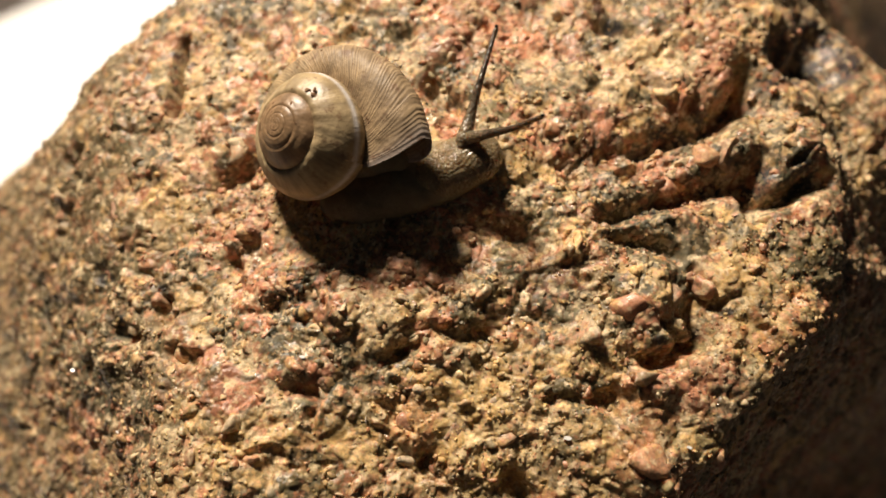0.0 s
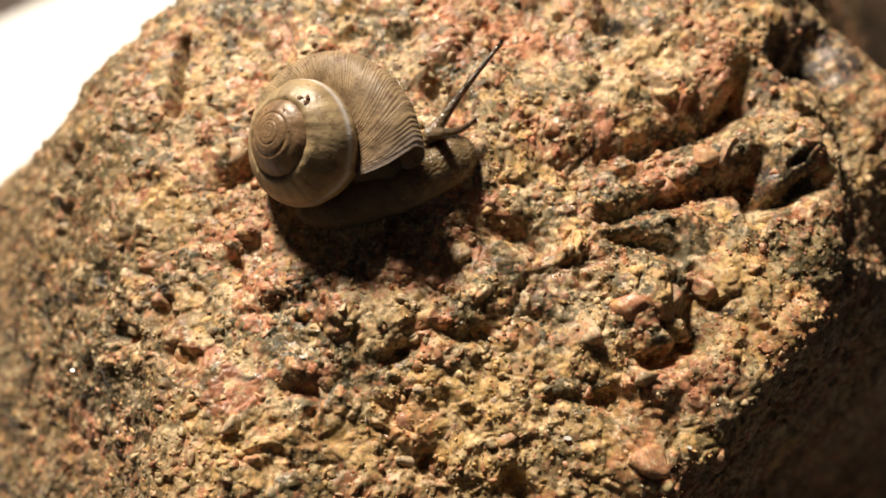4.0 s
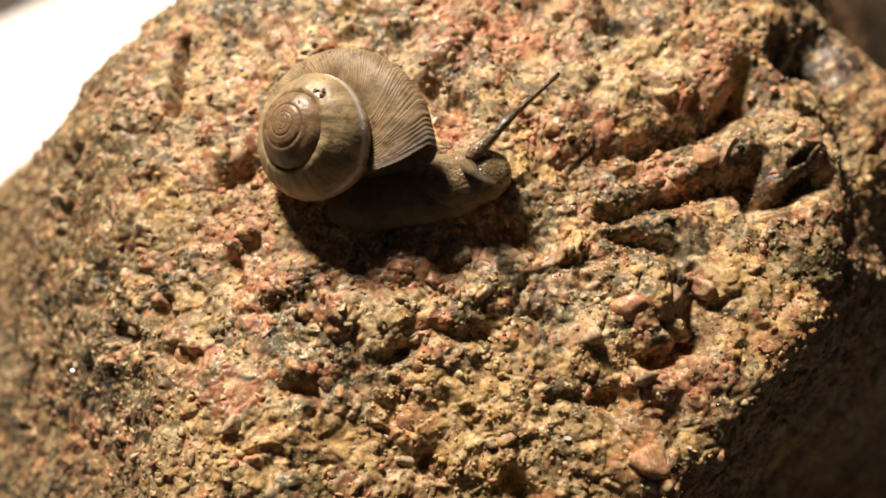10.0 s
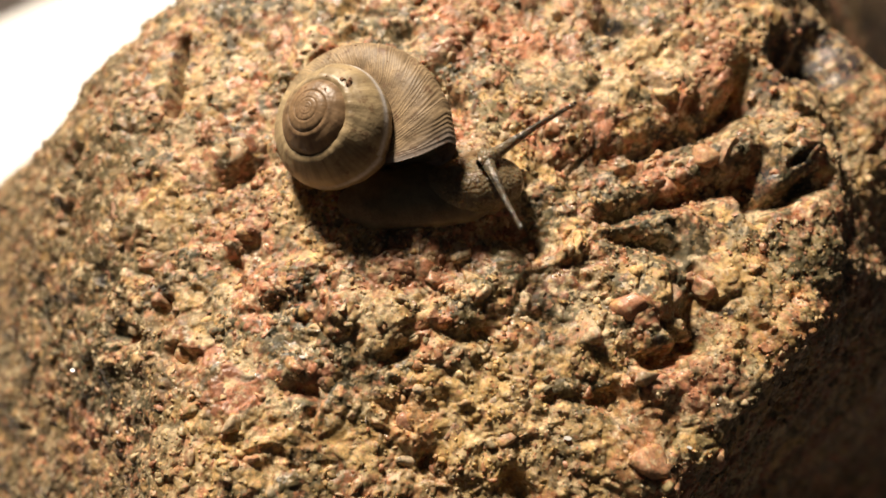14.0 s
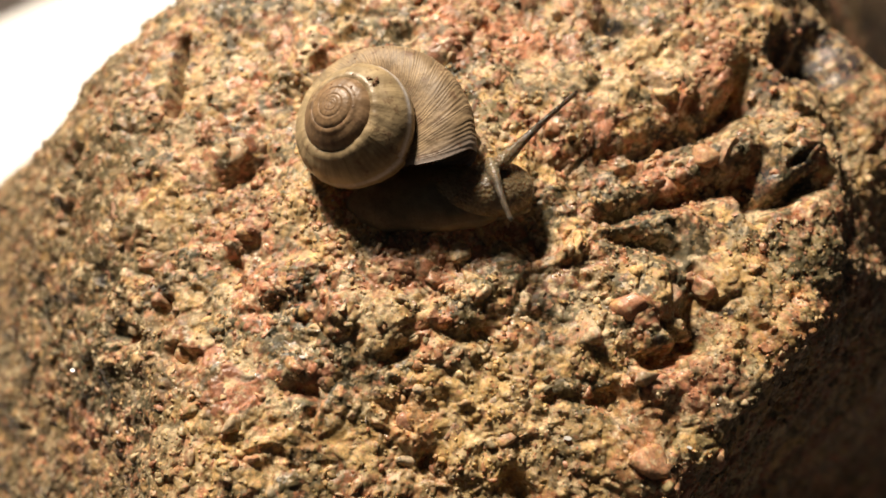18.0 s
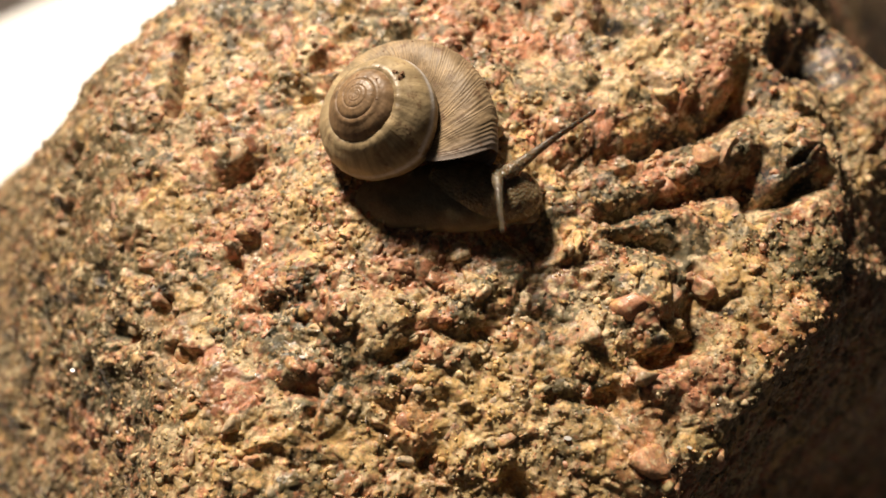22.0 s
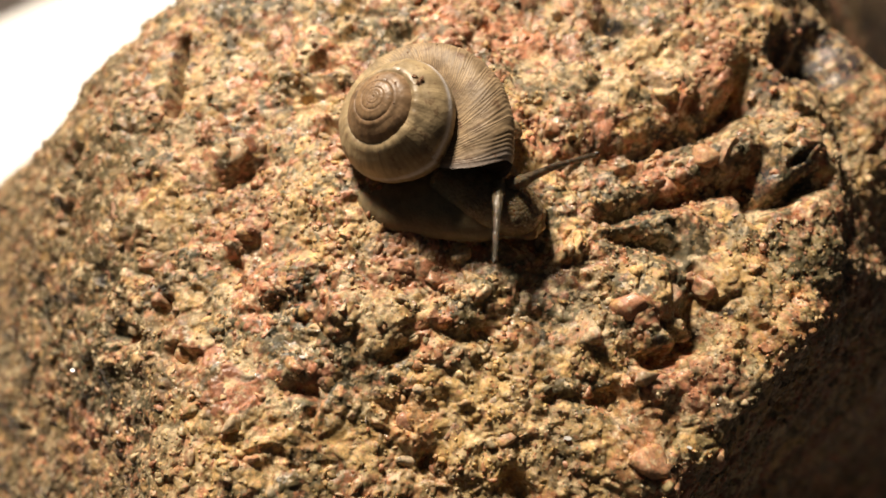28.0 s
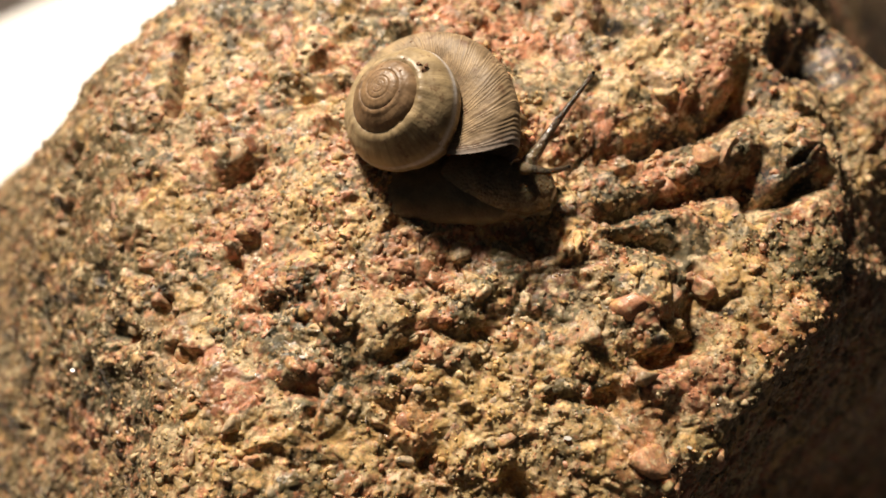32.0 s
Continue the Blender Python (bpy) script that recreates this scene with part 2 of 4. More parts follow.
hollow(-12.0, 5.0, 3.8, 6.7, 5.82, -1.8)
hollow(-13.5, -4.5, -8.0, -3.4, 4.60, -1.6)
hollow(1.5, -0.8, 8.0, 0.2, 3.20, 1.1)
hollow(-24.5, 21.3, -25.2, 14.2, 0.48, 6.5)
hollow(-20.2, 6.9, -17.1, 9.0, 1.07, 1.6)
hollow(17.4, 9.7, 27.0, 14.5, 1.30, 3.6)
hollow(14.2, 2.9, 19.9, 4.2, 1.16, 3.2)
hollow(20.4, 4.6, 28.0, 6.3, 1.16, 3.4)
hollow(25.6, 13.3, 28.3, 15.6, 1.16, 2.5)
hollow(27.8, 7.7, 27.8, 4.0, 1.36, 4.0)
hollow(29.6, 5.3, 33.9, 6.9, 1.16, 3.5)
hollow(17.4, -9.9, 21.5, -8.2, 0.97, 3.2)
hollow(21.8, -4.2, 21.7, -8.2, 0.68, 2.0)
hollow(9.6, -12.6, 15.6, -12.9, 0.78, 1.2)
hollow(-0.7, -7.5, 3.6, -7.9, 0.78, 1.2)
hollow(-4.4, -9.5, -2.3, -8.4, 0.78, 1.6)
hollow(-14.0, -5.8, -10.9, -4.8, 1.07, 1.4)
hollow(-28.9, -5.5, -27.4, -6.7, 0.68, 2.0)
hollow(-24.8, -3.9, -25.1, -5.9, 0.68, 2.0)
hollow(-23.4, -8.6, -22.8, -9.1, 0.68, 2.0)
hollow(14.3, 22.0, 16.9, 21.5, 1.07, 2.0)
hollow(14.6, 0.1, 19.3, -1.4, 0.78, 2.2)
hollow(-1.2, 14.6, 0.3, 12.6, 1.16, 2.0)
hollow(32.8, 22.0, 32.6, 19.0, 1.30, 5.5)
hollow(37.6, 24.2, 36.6, 21.4, 1.90, 4.0)
hollow(35.6, 21.3, 38.6, 21.1, 1.46, 5.0)
hollow(35.1, 26.2, 38.2, 24.1, 0.97, 4.0)
hollow(28.4, 17.2, 29.2, 14.9, 1.16, 4.5)
hollow(33.7, 13.8, 34.1, 10.7, 0.78, 4.0)
hollow(21.0, 11.9, 23.9, 11.3, 1.16, 3.0)
hollow(4.7, 1.3, 7.1, -0.2, 1.26, 1.6)
hollow(8.1, -6.2, 9.5, -7.3, 0.68, 1.2)
hollow(18.8, -6.2, 21.4, -8.7, 0.48, 1.4)
hollow(-18.8, -0.8, -18.3, -1.7, 0.68, 1.8)
hollow(-12.3, -12.1, -10.4, -12.6, 0.68, 1.5)
hollow(5.3, -19.8, 6.7, -21.1, 0.97, 2.0)
hollow(14.0, -12.6, 14.6, -14.0, 0.97, 1.5)
swell(20.9, 15.6, 2.13, 1.3)
swell(10.9, -0.5, 1.65, 1.2)
swell(-19.2, 10.4, 2.91, 1.2)
swell(20.1, 6.7, 2.91, 1.4)
swell(16.7, -4.8, 3.40, 1.3)
swell(17.2, -19.0, 2.67, 1.6)
swell(17.0, -12.1, 2.18, 1.2)
swell(-2.5, -15.4, 2.18, 0.9)
swell(-22.6, -0.0, 1.65, 1.0)
swell(10.4, 11.3, 2.13, 1.0)
swell(2.7, -3.3, 2.18, 0.9)
swell(-8.7, -5.8, 1.94, 0.9)
swell(-17.8, 2.4, 2.43, 1.0)
swell(-3.4, -0.6, 3.40, 1.2)
swell(25.7, 9.3, 2.91, 1.2)
swell(22.8, -3.3, 1.94, 1.0)
swell(31.8, 10.4, 2.91, 1.0)
swell(13.0, -8.2, 2.91, 1.0)
swell(-24.3, 8.7, 2.43, 0.8)
swell(-12.3, -10.7, 1.70, 0.8)


def relief(p, dirs):
    """How far the worn surface stands off the plain lump at p."""
    mm = p * 1000.0
    warp = np.stack([layered(p, 0.006, s, 3) for s in (11, 12, 13)], 1) * 0.0011
    h = 0.0012 * layered(p, 0.020, 1, 2) + 0.0006 * layered(p + warp, 0.0075, 2, 3, 0.55)
    for x0, y0, x1, y1, width, depth in HOLLOWS:
        a, b = np.array((x0, y0)), np.array((x1 - x0, y1 - y0))
        q = mm[:, :2] + warp[:, :2] * 600
        s = np.clip(((q - a) @ b) / max(float(b @ b), 1e-9), 0, 1)
        d = np.linalg.norm(q - a - s[:, None] * b, axis=1)
        h -= 0.00075 * depth * np.exp(-(d / width) ** 2 * 1.2) * (p[:, 2] > -0.02)
    for x, y, radius, height in SWELLS:
        d = np.linalg.norm(mm[:, :2] + warp[:, :2] * 500 - (x, y), axis=1)
        h += 0.0007 * height * np.clip(1 - (d / radius) ** 2, 0, 1) * (p[:, 2] > -0.02)
    p = p + dirs * h[:, None]
    run = np.stack([p[:, 0] * 0.92 + p[:, 1] * 0.39, p[:, 1] * 0.92 - p[:, 0] * 0.39, p[:, 2]], 1) * (0.55, 1, 1)
    h += 0.00018 * layered(run + warp * 0.5, 0.0030, 21, 3, 0.55)
    rough = p + warp * 0.6 + np.stack([layered(p, 0.0016, s, 2) for s in (14, 15, 16)], 1) * 0.00028
    big1, big2, big, lean = cells(rough, 0.0032, 5)
    small1, small2, small, tip = cells(rough, 0.0014, 6)
    joint = np.minimum(np.clip((big2 - big1) * 6, 0, 1), 0.35 + 0.65 * np.clip((small2 - small1) * 5, 0, 1))
    h += 0.00046 * (big - 0.5) * np.clip((big2 - big1) * 5, 0, 1) + 0.00040 * lean + 0.00030 * (0.5 - big1 ** 2)
    h += 0.00025 * (small - 0.5) * np.clip((small2 - small1) * 5, 0, 1) + 0.00020 * tip + 0.00018 * (0.5 - small1 ** 2)
    h -= 0.0017 * np.clip(layered(p + warp, 0.0036, 24, 3, 0.6) - 0.62, 0, 0.6)
    tiny1, tiny2, tiny, _ = cells(rough, 0.00068, 7)
    h += 0.00016 * (tiny - 0.5) * np.clip((tiny2 - tiny1) * 5, 0, 1) + 0.00012 * (0.5 - tiny1 ** 2)
    h += 0.00007 * layered(p, 0.0008, 8, 2, 0.6)
    joint = np.minimum(joint, 0.6 + 0.4 * np.clip((tiny2 - tiny1) * 5, 0, 1))
    # large grains rule some places, small ones the rest
    luck = (big * 17.3) % 1.0
    owner = np.where(luck < 0.30, big, np.where((small * 13.1) % 1.0 < 0.5, (big * 3.1 + small) % 1.0, (small * 5.3 + tiny) % 1.0))
    return h, owner, (small * 5.3 + tiny) % 1.0, joint


CREAM, PALE = np.array((0.68, 0.452, 0.195)), np.array((0.77, 0.595, 0.355))
ROSE, RUST = np.array((0.57, 0.255, 0.145)), np.array((0.42, 0.165, 0.080))
QUARTZ, LICHEN = np.array((0.34, 0.235, 0.14)), np.array((0.085, 0.074, 0.038))
OLIVE = np.array((0.27, 0.22, 0.11))
PALETTE = np.array([CREAM, PALE, ROSE, RUST, QUARTZ, LICHEN, OLIVE])
GLOSS = np.array([0.25, 0.15, 0.75, 0.8, 1.0, 0.45, 0.35])
SHARES = np.array([0.30, 0.16, 0.22, 0.08, 0.17, 0.05, 0.05])
OCHRE = np.array((0.60, 0.40, 0.14))
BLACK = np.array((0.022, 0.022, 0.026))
DUST_SHADE = np.array((0.155, 0.117, 0.060))
# patches where one mineral gathers, with crack shade painted in as black: place and radius (millimetres), strength
PATCHES = {"cream": [], "rose": [], "lichen": [], "ochre": [], "black": []}


def patch(kind, x, y, radius, strength=0.6):
    PATCHES[kind].append((x, y, radius, strength))


patch("cream", -4.3, 19.5, 2.4)
patch("cream", 15.1, 17.2, 3.9)
patch("cream", 9.4, 14.6, 2.4)
patch("cream", -24.5, 4.4, 2.2)
patch("cream", -21.2, 17.3, 2.9)
patch("cream", -6.8, -7.7, 2.4)
patch("cream", -3.0, -5.5, 2.9)
patch("cream", 2.1, -12.8, 3.4)
patch("cream", -22.2, -16.9, 2.9)
patch("cream", 19.5, -2.2, 3.9)
patch("cream", 12.0, -8.7, 2.9)
patch("cream", -7.0, 2.6, 1.9)
patch("cream", -11.4, 14.6, 1.9)
patch("cream", -16.7, -17.2, 2.9)
patch("cream", 20.3, 18.9, 2.9)
patch("cream", 0.7, -10.1, 2.4)
patch("cream", -4.5, -6.7, 2.4)
patch("cream", -13.9, 2.4, 1.9)
patch("cream", 37.7, 12.3, 3.4)
patch("cream", 39.8, 9.5, 2.9)
patch("cream", -20.6, -5.3, 2.4)
patch("cream", 18.4, -13.0, 1.9)
patch("cream", -26.2, -5.8, 1.9)
patch("cream", -33.6, 13.6, 1.5)
patch("cream", 24.2, -3.3, 1.9)
patch("cream", 7.2, 7.2, 1.9)
patch("cream", 10.4, -2.3, 2.4)
patch("cream", 5.0, -14.6, 3.4)
patch("cream", 10.5, -14.8, 2.6)
patch("cream", 2.6, -18.6, 3.0)
patch("cream", 6.4, -9.8, 2.0)
patch("cream", 7.6, -17.6, 3.0)
patch("cream", 12.0, -18.6, 2.4)
patch("cream", 3.4, -10.0, 2.6, 0.9)
patch("rose", -18.0, 15.6, 1.9)
patch("rose", 10.3, 11.0, 2.4)
patch("rose", 20.9, 15.6, 2.2)
patch("rose", -3.1, 0.3, 3.4)
patch("rose", -15.5, -4.2, 2.9)
patch("rose", 16.4, -5.5, 2.9)
patch("rose", -1.1, -8.7, 2.2)
patch("rose", -10.6, -6.0, 2.2)
patch("rose", 17.2, -19.0, 2.9)
patch("rose", -17.8, 2.4, 2.9)
patch("rose", -19.2, 10.4, 2.9)
patch("rose", -2.5, -15.2, 2.9)
patch("rose", 20.1, 6.7, 2.9)
patch("rose", 17.0, -12.1, 2.9)
patch("rose", -35.2, -14.0, 2.4)
patch("rose", -27.0, -14.5, 1.5)
patch("rose", 2.9, 20.7, 2.9)
patch("rose", 8.6, 20.7, 2.9)
patch("rose", -11.4, -10.7, 1.9)
patch("rose", -17.8, -13.0, 1.9)
patch("rose", 9.0, -18.5, 2.9)
patch("rose", 24.8, 16.7, 1.9)
patch("rose", -4.0, -1.7, 2.4)
patch("rose", 21.8, -10.1, 2.9)
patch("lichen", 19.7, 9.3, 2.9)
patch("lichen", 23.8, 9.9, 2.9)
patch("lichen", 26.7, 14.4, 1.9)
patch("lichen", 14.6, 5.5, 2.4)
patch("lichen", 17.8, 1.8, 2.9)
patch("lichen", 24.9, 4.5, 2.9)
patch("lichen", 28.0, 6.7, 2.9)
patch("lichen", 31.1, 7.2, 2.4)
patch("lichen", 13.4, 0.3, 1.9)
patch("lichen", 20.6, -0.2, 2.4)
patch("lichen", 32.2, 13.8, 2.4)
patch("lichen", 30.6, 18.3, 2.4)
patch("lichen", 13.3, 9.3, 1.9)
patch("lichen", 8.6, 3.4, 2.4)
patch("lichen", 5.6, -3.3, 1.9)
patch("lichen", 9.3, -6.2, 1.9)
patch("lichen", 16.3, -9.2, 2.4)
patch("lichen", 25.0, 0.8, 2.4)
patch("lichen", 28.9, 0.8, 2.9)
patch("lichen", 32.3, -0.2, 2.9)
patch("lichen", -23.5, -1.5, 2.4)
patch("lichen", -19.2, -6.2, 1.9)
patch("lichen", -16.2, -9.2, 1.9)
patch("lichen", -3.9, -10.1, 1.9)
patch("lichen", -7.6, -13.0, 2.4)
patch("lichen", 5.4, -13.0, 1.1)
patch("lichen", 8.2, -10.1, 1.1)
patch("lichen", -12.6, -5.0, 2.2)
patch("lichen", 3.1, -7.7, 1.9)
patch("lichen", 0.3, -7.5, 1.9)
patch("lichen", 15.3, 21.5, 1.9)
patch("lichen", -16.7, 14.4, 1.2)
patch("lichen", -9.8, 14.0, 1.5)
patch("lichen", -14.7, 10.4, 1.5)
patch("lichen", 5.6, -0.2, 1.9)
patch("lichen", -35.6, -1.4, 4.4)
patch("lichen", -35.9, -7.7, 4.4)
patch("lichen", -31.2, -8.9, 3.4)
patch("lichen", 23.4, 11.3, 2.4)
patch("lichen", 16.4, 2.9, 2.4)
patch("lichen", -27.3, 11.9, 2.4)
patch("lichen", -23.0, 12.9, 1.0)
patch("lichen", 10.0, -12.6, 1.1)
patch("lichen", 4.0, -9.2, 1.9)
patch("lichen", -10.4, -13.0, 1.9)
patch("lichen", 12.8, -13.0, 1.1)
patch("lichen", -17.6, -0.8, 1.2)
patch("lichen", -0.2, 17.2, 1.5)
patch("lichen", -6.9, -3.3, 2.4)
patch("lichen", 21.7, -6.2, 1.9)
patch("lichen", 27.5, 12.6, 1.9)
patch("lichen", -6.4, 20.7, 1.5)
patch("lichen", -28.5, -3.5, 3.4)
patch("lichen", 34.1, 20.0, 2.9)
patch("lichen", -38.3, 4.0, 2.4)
patch("ochre", 5.3, -16.8, 5.3)
patch("ochre", -1.1, -17.7, 4.4)
patch("ochre", -8.4, -17.7, 4.4)
patch("ochre", -15.3, -17.7, 3.9)
patch("ochre", 15.4, -15.9, 4.4)
patch("ochre", 22.4, -14.9, 2.9)
patch("ochre", 24.3, -8.2, 3.4)
patch("ochre", 28.8, -6.2, 2.9)
patch("ochre", 17.2, -10.1, 2.9)
patch("ochre", 26.1, -3.3, 3.4)
patch("ochre", -3.9, -13.0, 3.9)
patch("ochre", 3.5, -12.6, 2.9)
patch("ochre", -22.1, -17.6, 3.9)
patch("ochre", -27.7, -12.5, 2.9)
patch("ochre", 32.0, -2.3, 2.4)
patch("ochre", 31.0, 1.8, 2.9)
patch("ochre", 10.2, -9.2, 2.4)
patch("ochre", -12.1, -14.9, 3.4)
patch("ochre", 4.6, -6.2, 2.4)
patch("ochre", 14.1, -4.2, 2.4)
# black patches: dark mica, plus shade painted into cracks and hollows
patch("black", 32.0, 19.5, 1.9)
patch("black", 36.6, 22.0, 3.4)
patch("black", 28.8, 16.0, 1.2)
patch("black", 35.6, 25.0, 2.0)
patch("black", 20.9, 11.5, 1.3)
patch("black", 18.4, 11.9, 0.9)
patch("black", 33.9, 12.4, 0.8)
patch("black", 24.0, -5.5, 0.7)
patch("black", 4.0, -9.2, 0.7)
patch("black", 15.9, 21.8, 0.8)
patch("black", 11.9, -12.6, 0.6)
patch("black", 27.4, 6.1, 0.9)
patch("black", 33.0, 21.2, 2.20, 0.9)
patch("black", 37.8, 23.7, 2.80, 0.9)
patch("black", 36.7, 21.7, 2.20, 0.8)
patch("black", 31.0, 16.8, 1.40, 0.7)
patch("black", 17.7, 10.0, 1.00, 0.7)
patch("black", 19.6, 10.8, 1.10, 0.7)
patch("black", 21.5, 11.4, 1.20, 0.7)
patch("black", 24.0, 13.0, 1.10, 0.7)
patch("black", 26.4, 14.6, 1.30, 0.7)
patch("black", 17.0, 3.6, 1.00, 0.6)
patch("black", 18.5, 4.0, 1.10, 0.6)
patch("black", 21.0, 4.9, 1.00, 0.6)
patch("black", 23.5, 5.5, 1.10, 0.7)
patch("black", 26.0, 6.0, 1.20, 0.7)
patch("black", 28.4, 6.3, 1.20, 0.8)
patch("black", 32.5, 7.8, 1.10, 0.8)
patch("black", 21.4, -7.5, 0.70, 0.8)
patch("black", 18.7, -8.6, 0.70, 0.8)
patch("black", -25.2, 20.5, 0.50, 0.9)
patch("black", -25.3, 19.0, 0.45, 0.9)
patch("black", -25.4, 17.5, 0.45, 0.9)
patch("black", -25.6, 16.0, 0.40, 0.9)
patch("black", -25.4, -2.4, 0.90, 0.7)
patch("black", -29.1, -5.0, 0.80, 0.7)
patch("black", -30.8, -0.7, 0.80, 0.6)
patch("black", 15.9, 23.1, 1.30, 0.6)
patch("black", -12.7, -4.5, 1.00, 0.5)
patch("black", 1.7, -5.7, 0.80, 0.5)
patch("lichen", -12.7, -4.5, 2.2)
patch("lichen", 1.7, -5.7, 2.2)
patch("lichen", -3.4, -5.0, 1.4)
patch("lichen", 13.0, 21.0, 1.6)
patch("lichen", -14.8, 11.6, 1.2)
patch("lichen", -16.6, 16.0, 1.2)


def minerals(p, owner, other, joint):
    """Colour and gloss of the mineral grains: cream and salmon feldspar, grey quartz, olive and dark mica, in drifting
    patches; shade in cracks and on the left flank is painted in.
    """
    warp = np.stack([layered(p, 0.0022, s, 3) for s in (61, 62, 63)], 1) * 0.0007
    q = p + warp
    extra = {}
    for kind, spots in PATCHES.items():
        extra[kind] = np.zeros(len(p))
        for x, y, radius, strength in spots:
            d = np.linalg.norm(q[:, :2] * 1000 - (x, y), axis=1)
            extra[kind] += strength * np.clip(1.5 - d / radius, 0, 1)
    # each grain takes the mineral that scores best there
    lean = {0: 0.0 + 1.1 * extra["cream"] - 0.5 * extra["rose"] + 0.2 * extra["ochre"], 1: -0.12 + 1.1 * extra["cream"] - 0.5 * extra["rose"],
            2: 0.17 + 1.15 * extra["rose"] - 0.5 * extra["cream"], 3: -0.15 + 0.55 * extra["rose"], 4: 0.12 + 0.15 * extra["rose"],
            5: -0.34 + 0.9 * extra["lichen"] - 0.4 * extra["cream"], 6: -0.08 + 0.5 * extra["lichen"] - 0.3 * extra["cream"]}
    best, pick = np.full(len(p), -9.0), np.zeros(len(p), int)
    for k, bias in lean.items():
        score = bias + 0.50 * layered(q, 0.0042, 31 + 3 * k, 3, 0.7) + 1.05 * (((other if k > 4 else owner) * (37.7 + 11.3 * k)) % 1.0 - 0.5)
        pick = np.where(score > best, k, pick)
        best = np.maximum(best, score)
    colour = PALETTE[pick] * (0.48 + 0.74 * ((owner * 71.9) % 1.0))[:, None]
    gloss = GLOSS[pick]
    # pale powder and dark dirt between the grains
    powder = np.clip(1.8 * layered(q, 0.0022, 38, 4, 0.75) - 0.75 + 0.6 * extra["cream"] - 0.8 * extra["lichen"], 0, 0.8)[:, None]
    colour = colour * (1 - powder) + (0.5 * CREAM + 0.5 * PALE) * powder
    gloss = gloss * (1 - powder[:, 0])
    dirt = (np.clip(1 - joint, 0, 1) * np.clip(0.45 + 0.9 * layered(q, 0.003, 39, 3, 0.6) + 0.5 * extra["lichen"], 0, 0.85))[:, None]
    colour = colour * (1 - dirt) + LICHEN * dirt
    stain = np.clip(0.35 + 1.1 * layered(q, 0.006, 36, 4, 0.6) + 0.8 * extra["ochre"], 0, 0.75)[:, None] * np.clip(0.08 + 0.5 * extra["ochre"], 0, 1)[:, None]
    colour = colour * (1 - stain) + OCHRE * (0.7 + 0.6 * other)[:, None] * stain
    # dull film on the left flank, darkened to paint in that side's shade
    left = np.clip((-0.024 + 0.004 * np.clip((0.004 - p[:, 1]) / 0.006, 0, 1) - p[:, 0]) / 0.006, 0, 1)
    dust_shade = (left * np.clip(0.70 + 0.6 * layered(q, 0.004, 35, 4, 0.6) - 0.6 * extra["rose"], 0, 0.85))[:, None]
    colour = colour * (1 - dust_shade) + DUST_SHADE * (0.8 + 0.4 * other)[:, None] * dust_shade
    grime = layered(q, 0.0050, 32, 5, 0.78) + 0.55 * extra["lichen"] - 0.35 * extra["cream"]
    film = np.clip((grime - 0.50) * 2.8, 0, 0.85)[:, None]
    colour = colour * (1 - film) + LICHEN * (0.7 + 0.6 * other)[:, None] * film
    # blends in the dark mineral and the painted shade of the hollows
    mica_shade = np.clip(1.6 * extra["black"] + 0.5 * layered(q, 0.002, 37, 3, 0.6) - 0.25, 0, 0.92)[:, None] * (extra["black"] > 0)[:, None]
    return colour * (1 - mica_shade) + BLACK * mica_shade, gloss


def build_rock():
    lon = np.radians(np.concatenate([np.linspace(-180, -76, 60, endpoint=False), np.linspace(-76, 64, 900), np.linspace(64, 180, 66)[1:-1]]))
    lat = np.radians(np.concatenate([np.linspace(-89.9, -40, 40, endpoint=False), np.linspace(-40, 42, 560), np.linspace(42, 89.9, 40)[1:]]))
    a, b = np.meshgrid(lon, lat)
    dirs = np.stack([np.cos(b) * np.sin(a), np.sin(b), np.cos(b) * np.cos(a)], -1).reshape(-1, 3)
    reach = np.maximum(lump_reach(dirs, LUMP, 26), lump_reach(dirs, LEDGE, 26))
    p = HEART + dirs * reach[:, None]
    h, owner, small, joint = relief(p, dirs)
    world_z = 0.075 + 0.5 * p[:, 1] + 0.866 * p[:, 2]
    h *= np.clip(world_z / 0.008, 0.02, 1)
    p = p + dirs * h[:, None]
    rows, cols = len(lat), len(lon)
    i = np.arange(rows * cols).reshape(rows, cols)
    j = np.roll(i, -1, 1)
    faces = np.stack([i[:-1], j[:-1], j[1:], i[1:]], -1).reshape(-1, 4)
    me = grid_mesh("granite_surface", p, faces)
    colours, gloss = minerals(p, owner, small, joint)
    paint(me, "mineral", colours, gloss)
    rock = new("granite_rock")
    rock.matrix_world = SLOPE
    tagged(rock, "weathered pink and cream granite lump standing on white paper", "rock")
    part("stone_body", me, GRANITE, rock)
    inner = (np.abs(np.degrees(a.ravel()) + 6) < 66) & (np.abs(np.degrees(b.ravel())) < 40)
    return rock, p, dirs, colours, np.flatnonzero(inner)


def crystal_shapes(count, rough, seed, wear=0.05, cuts=7):
    """Broken crystal shapes: balls cut flat by chance planes."""
    rng = np.random.default_rng(seed)
    bm = bmesh.new()
    bmesh.ops.create_icosphere(bm, subdivisions=rough, radius=1)
    base = np.array([v.co[:] for v in bm.verts])
    faces = np.array([[v.index for v in f.verts] for f in bm.faces])
    bm.free()
    out = []
    for _ in range(count):
        v = base.copy()
        for _ in range(cuts):
            n = rng.normal(size=3)
            n /= np.linalg.norm(n)
            v -= np.clip(v @ n - rng.uniform(0.38, 0.80), 0, None)[:, None] * n
        out.append(v * (1 + wear * rng.normal(size=(len(v), 1))))
    return out, faces


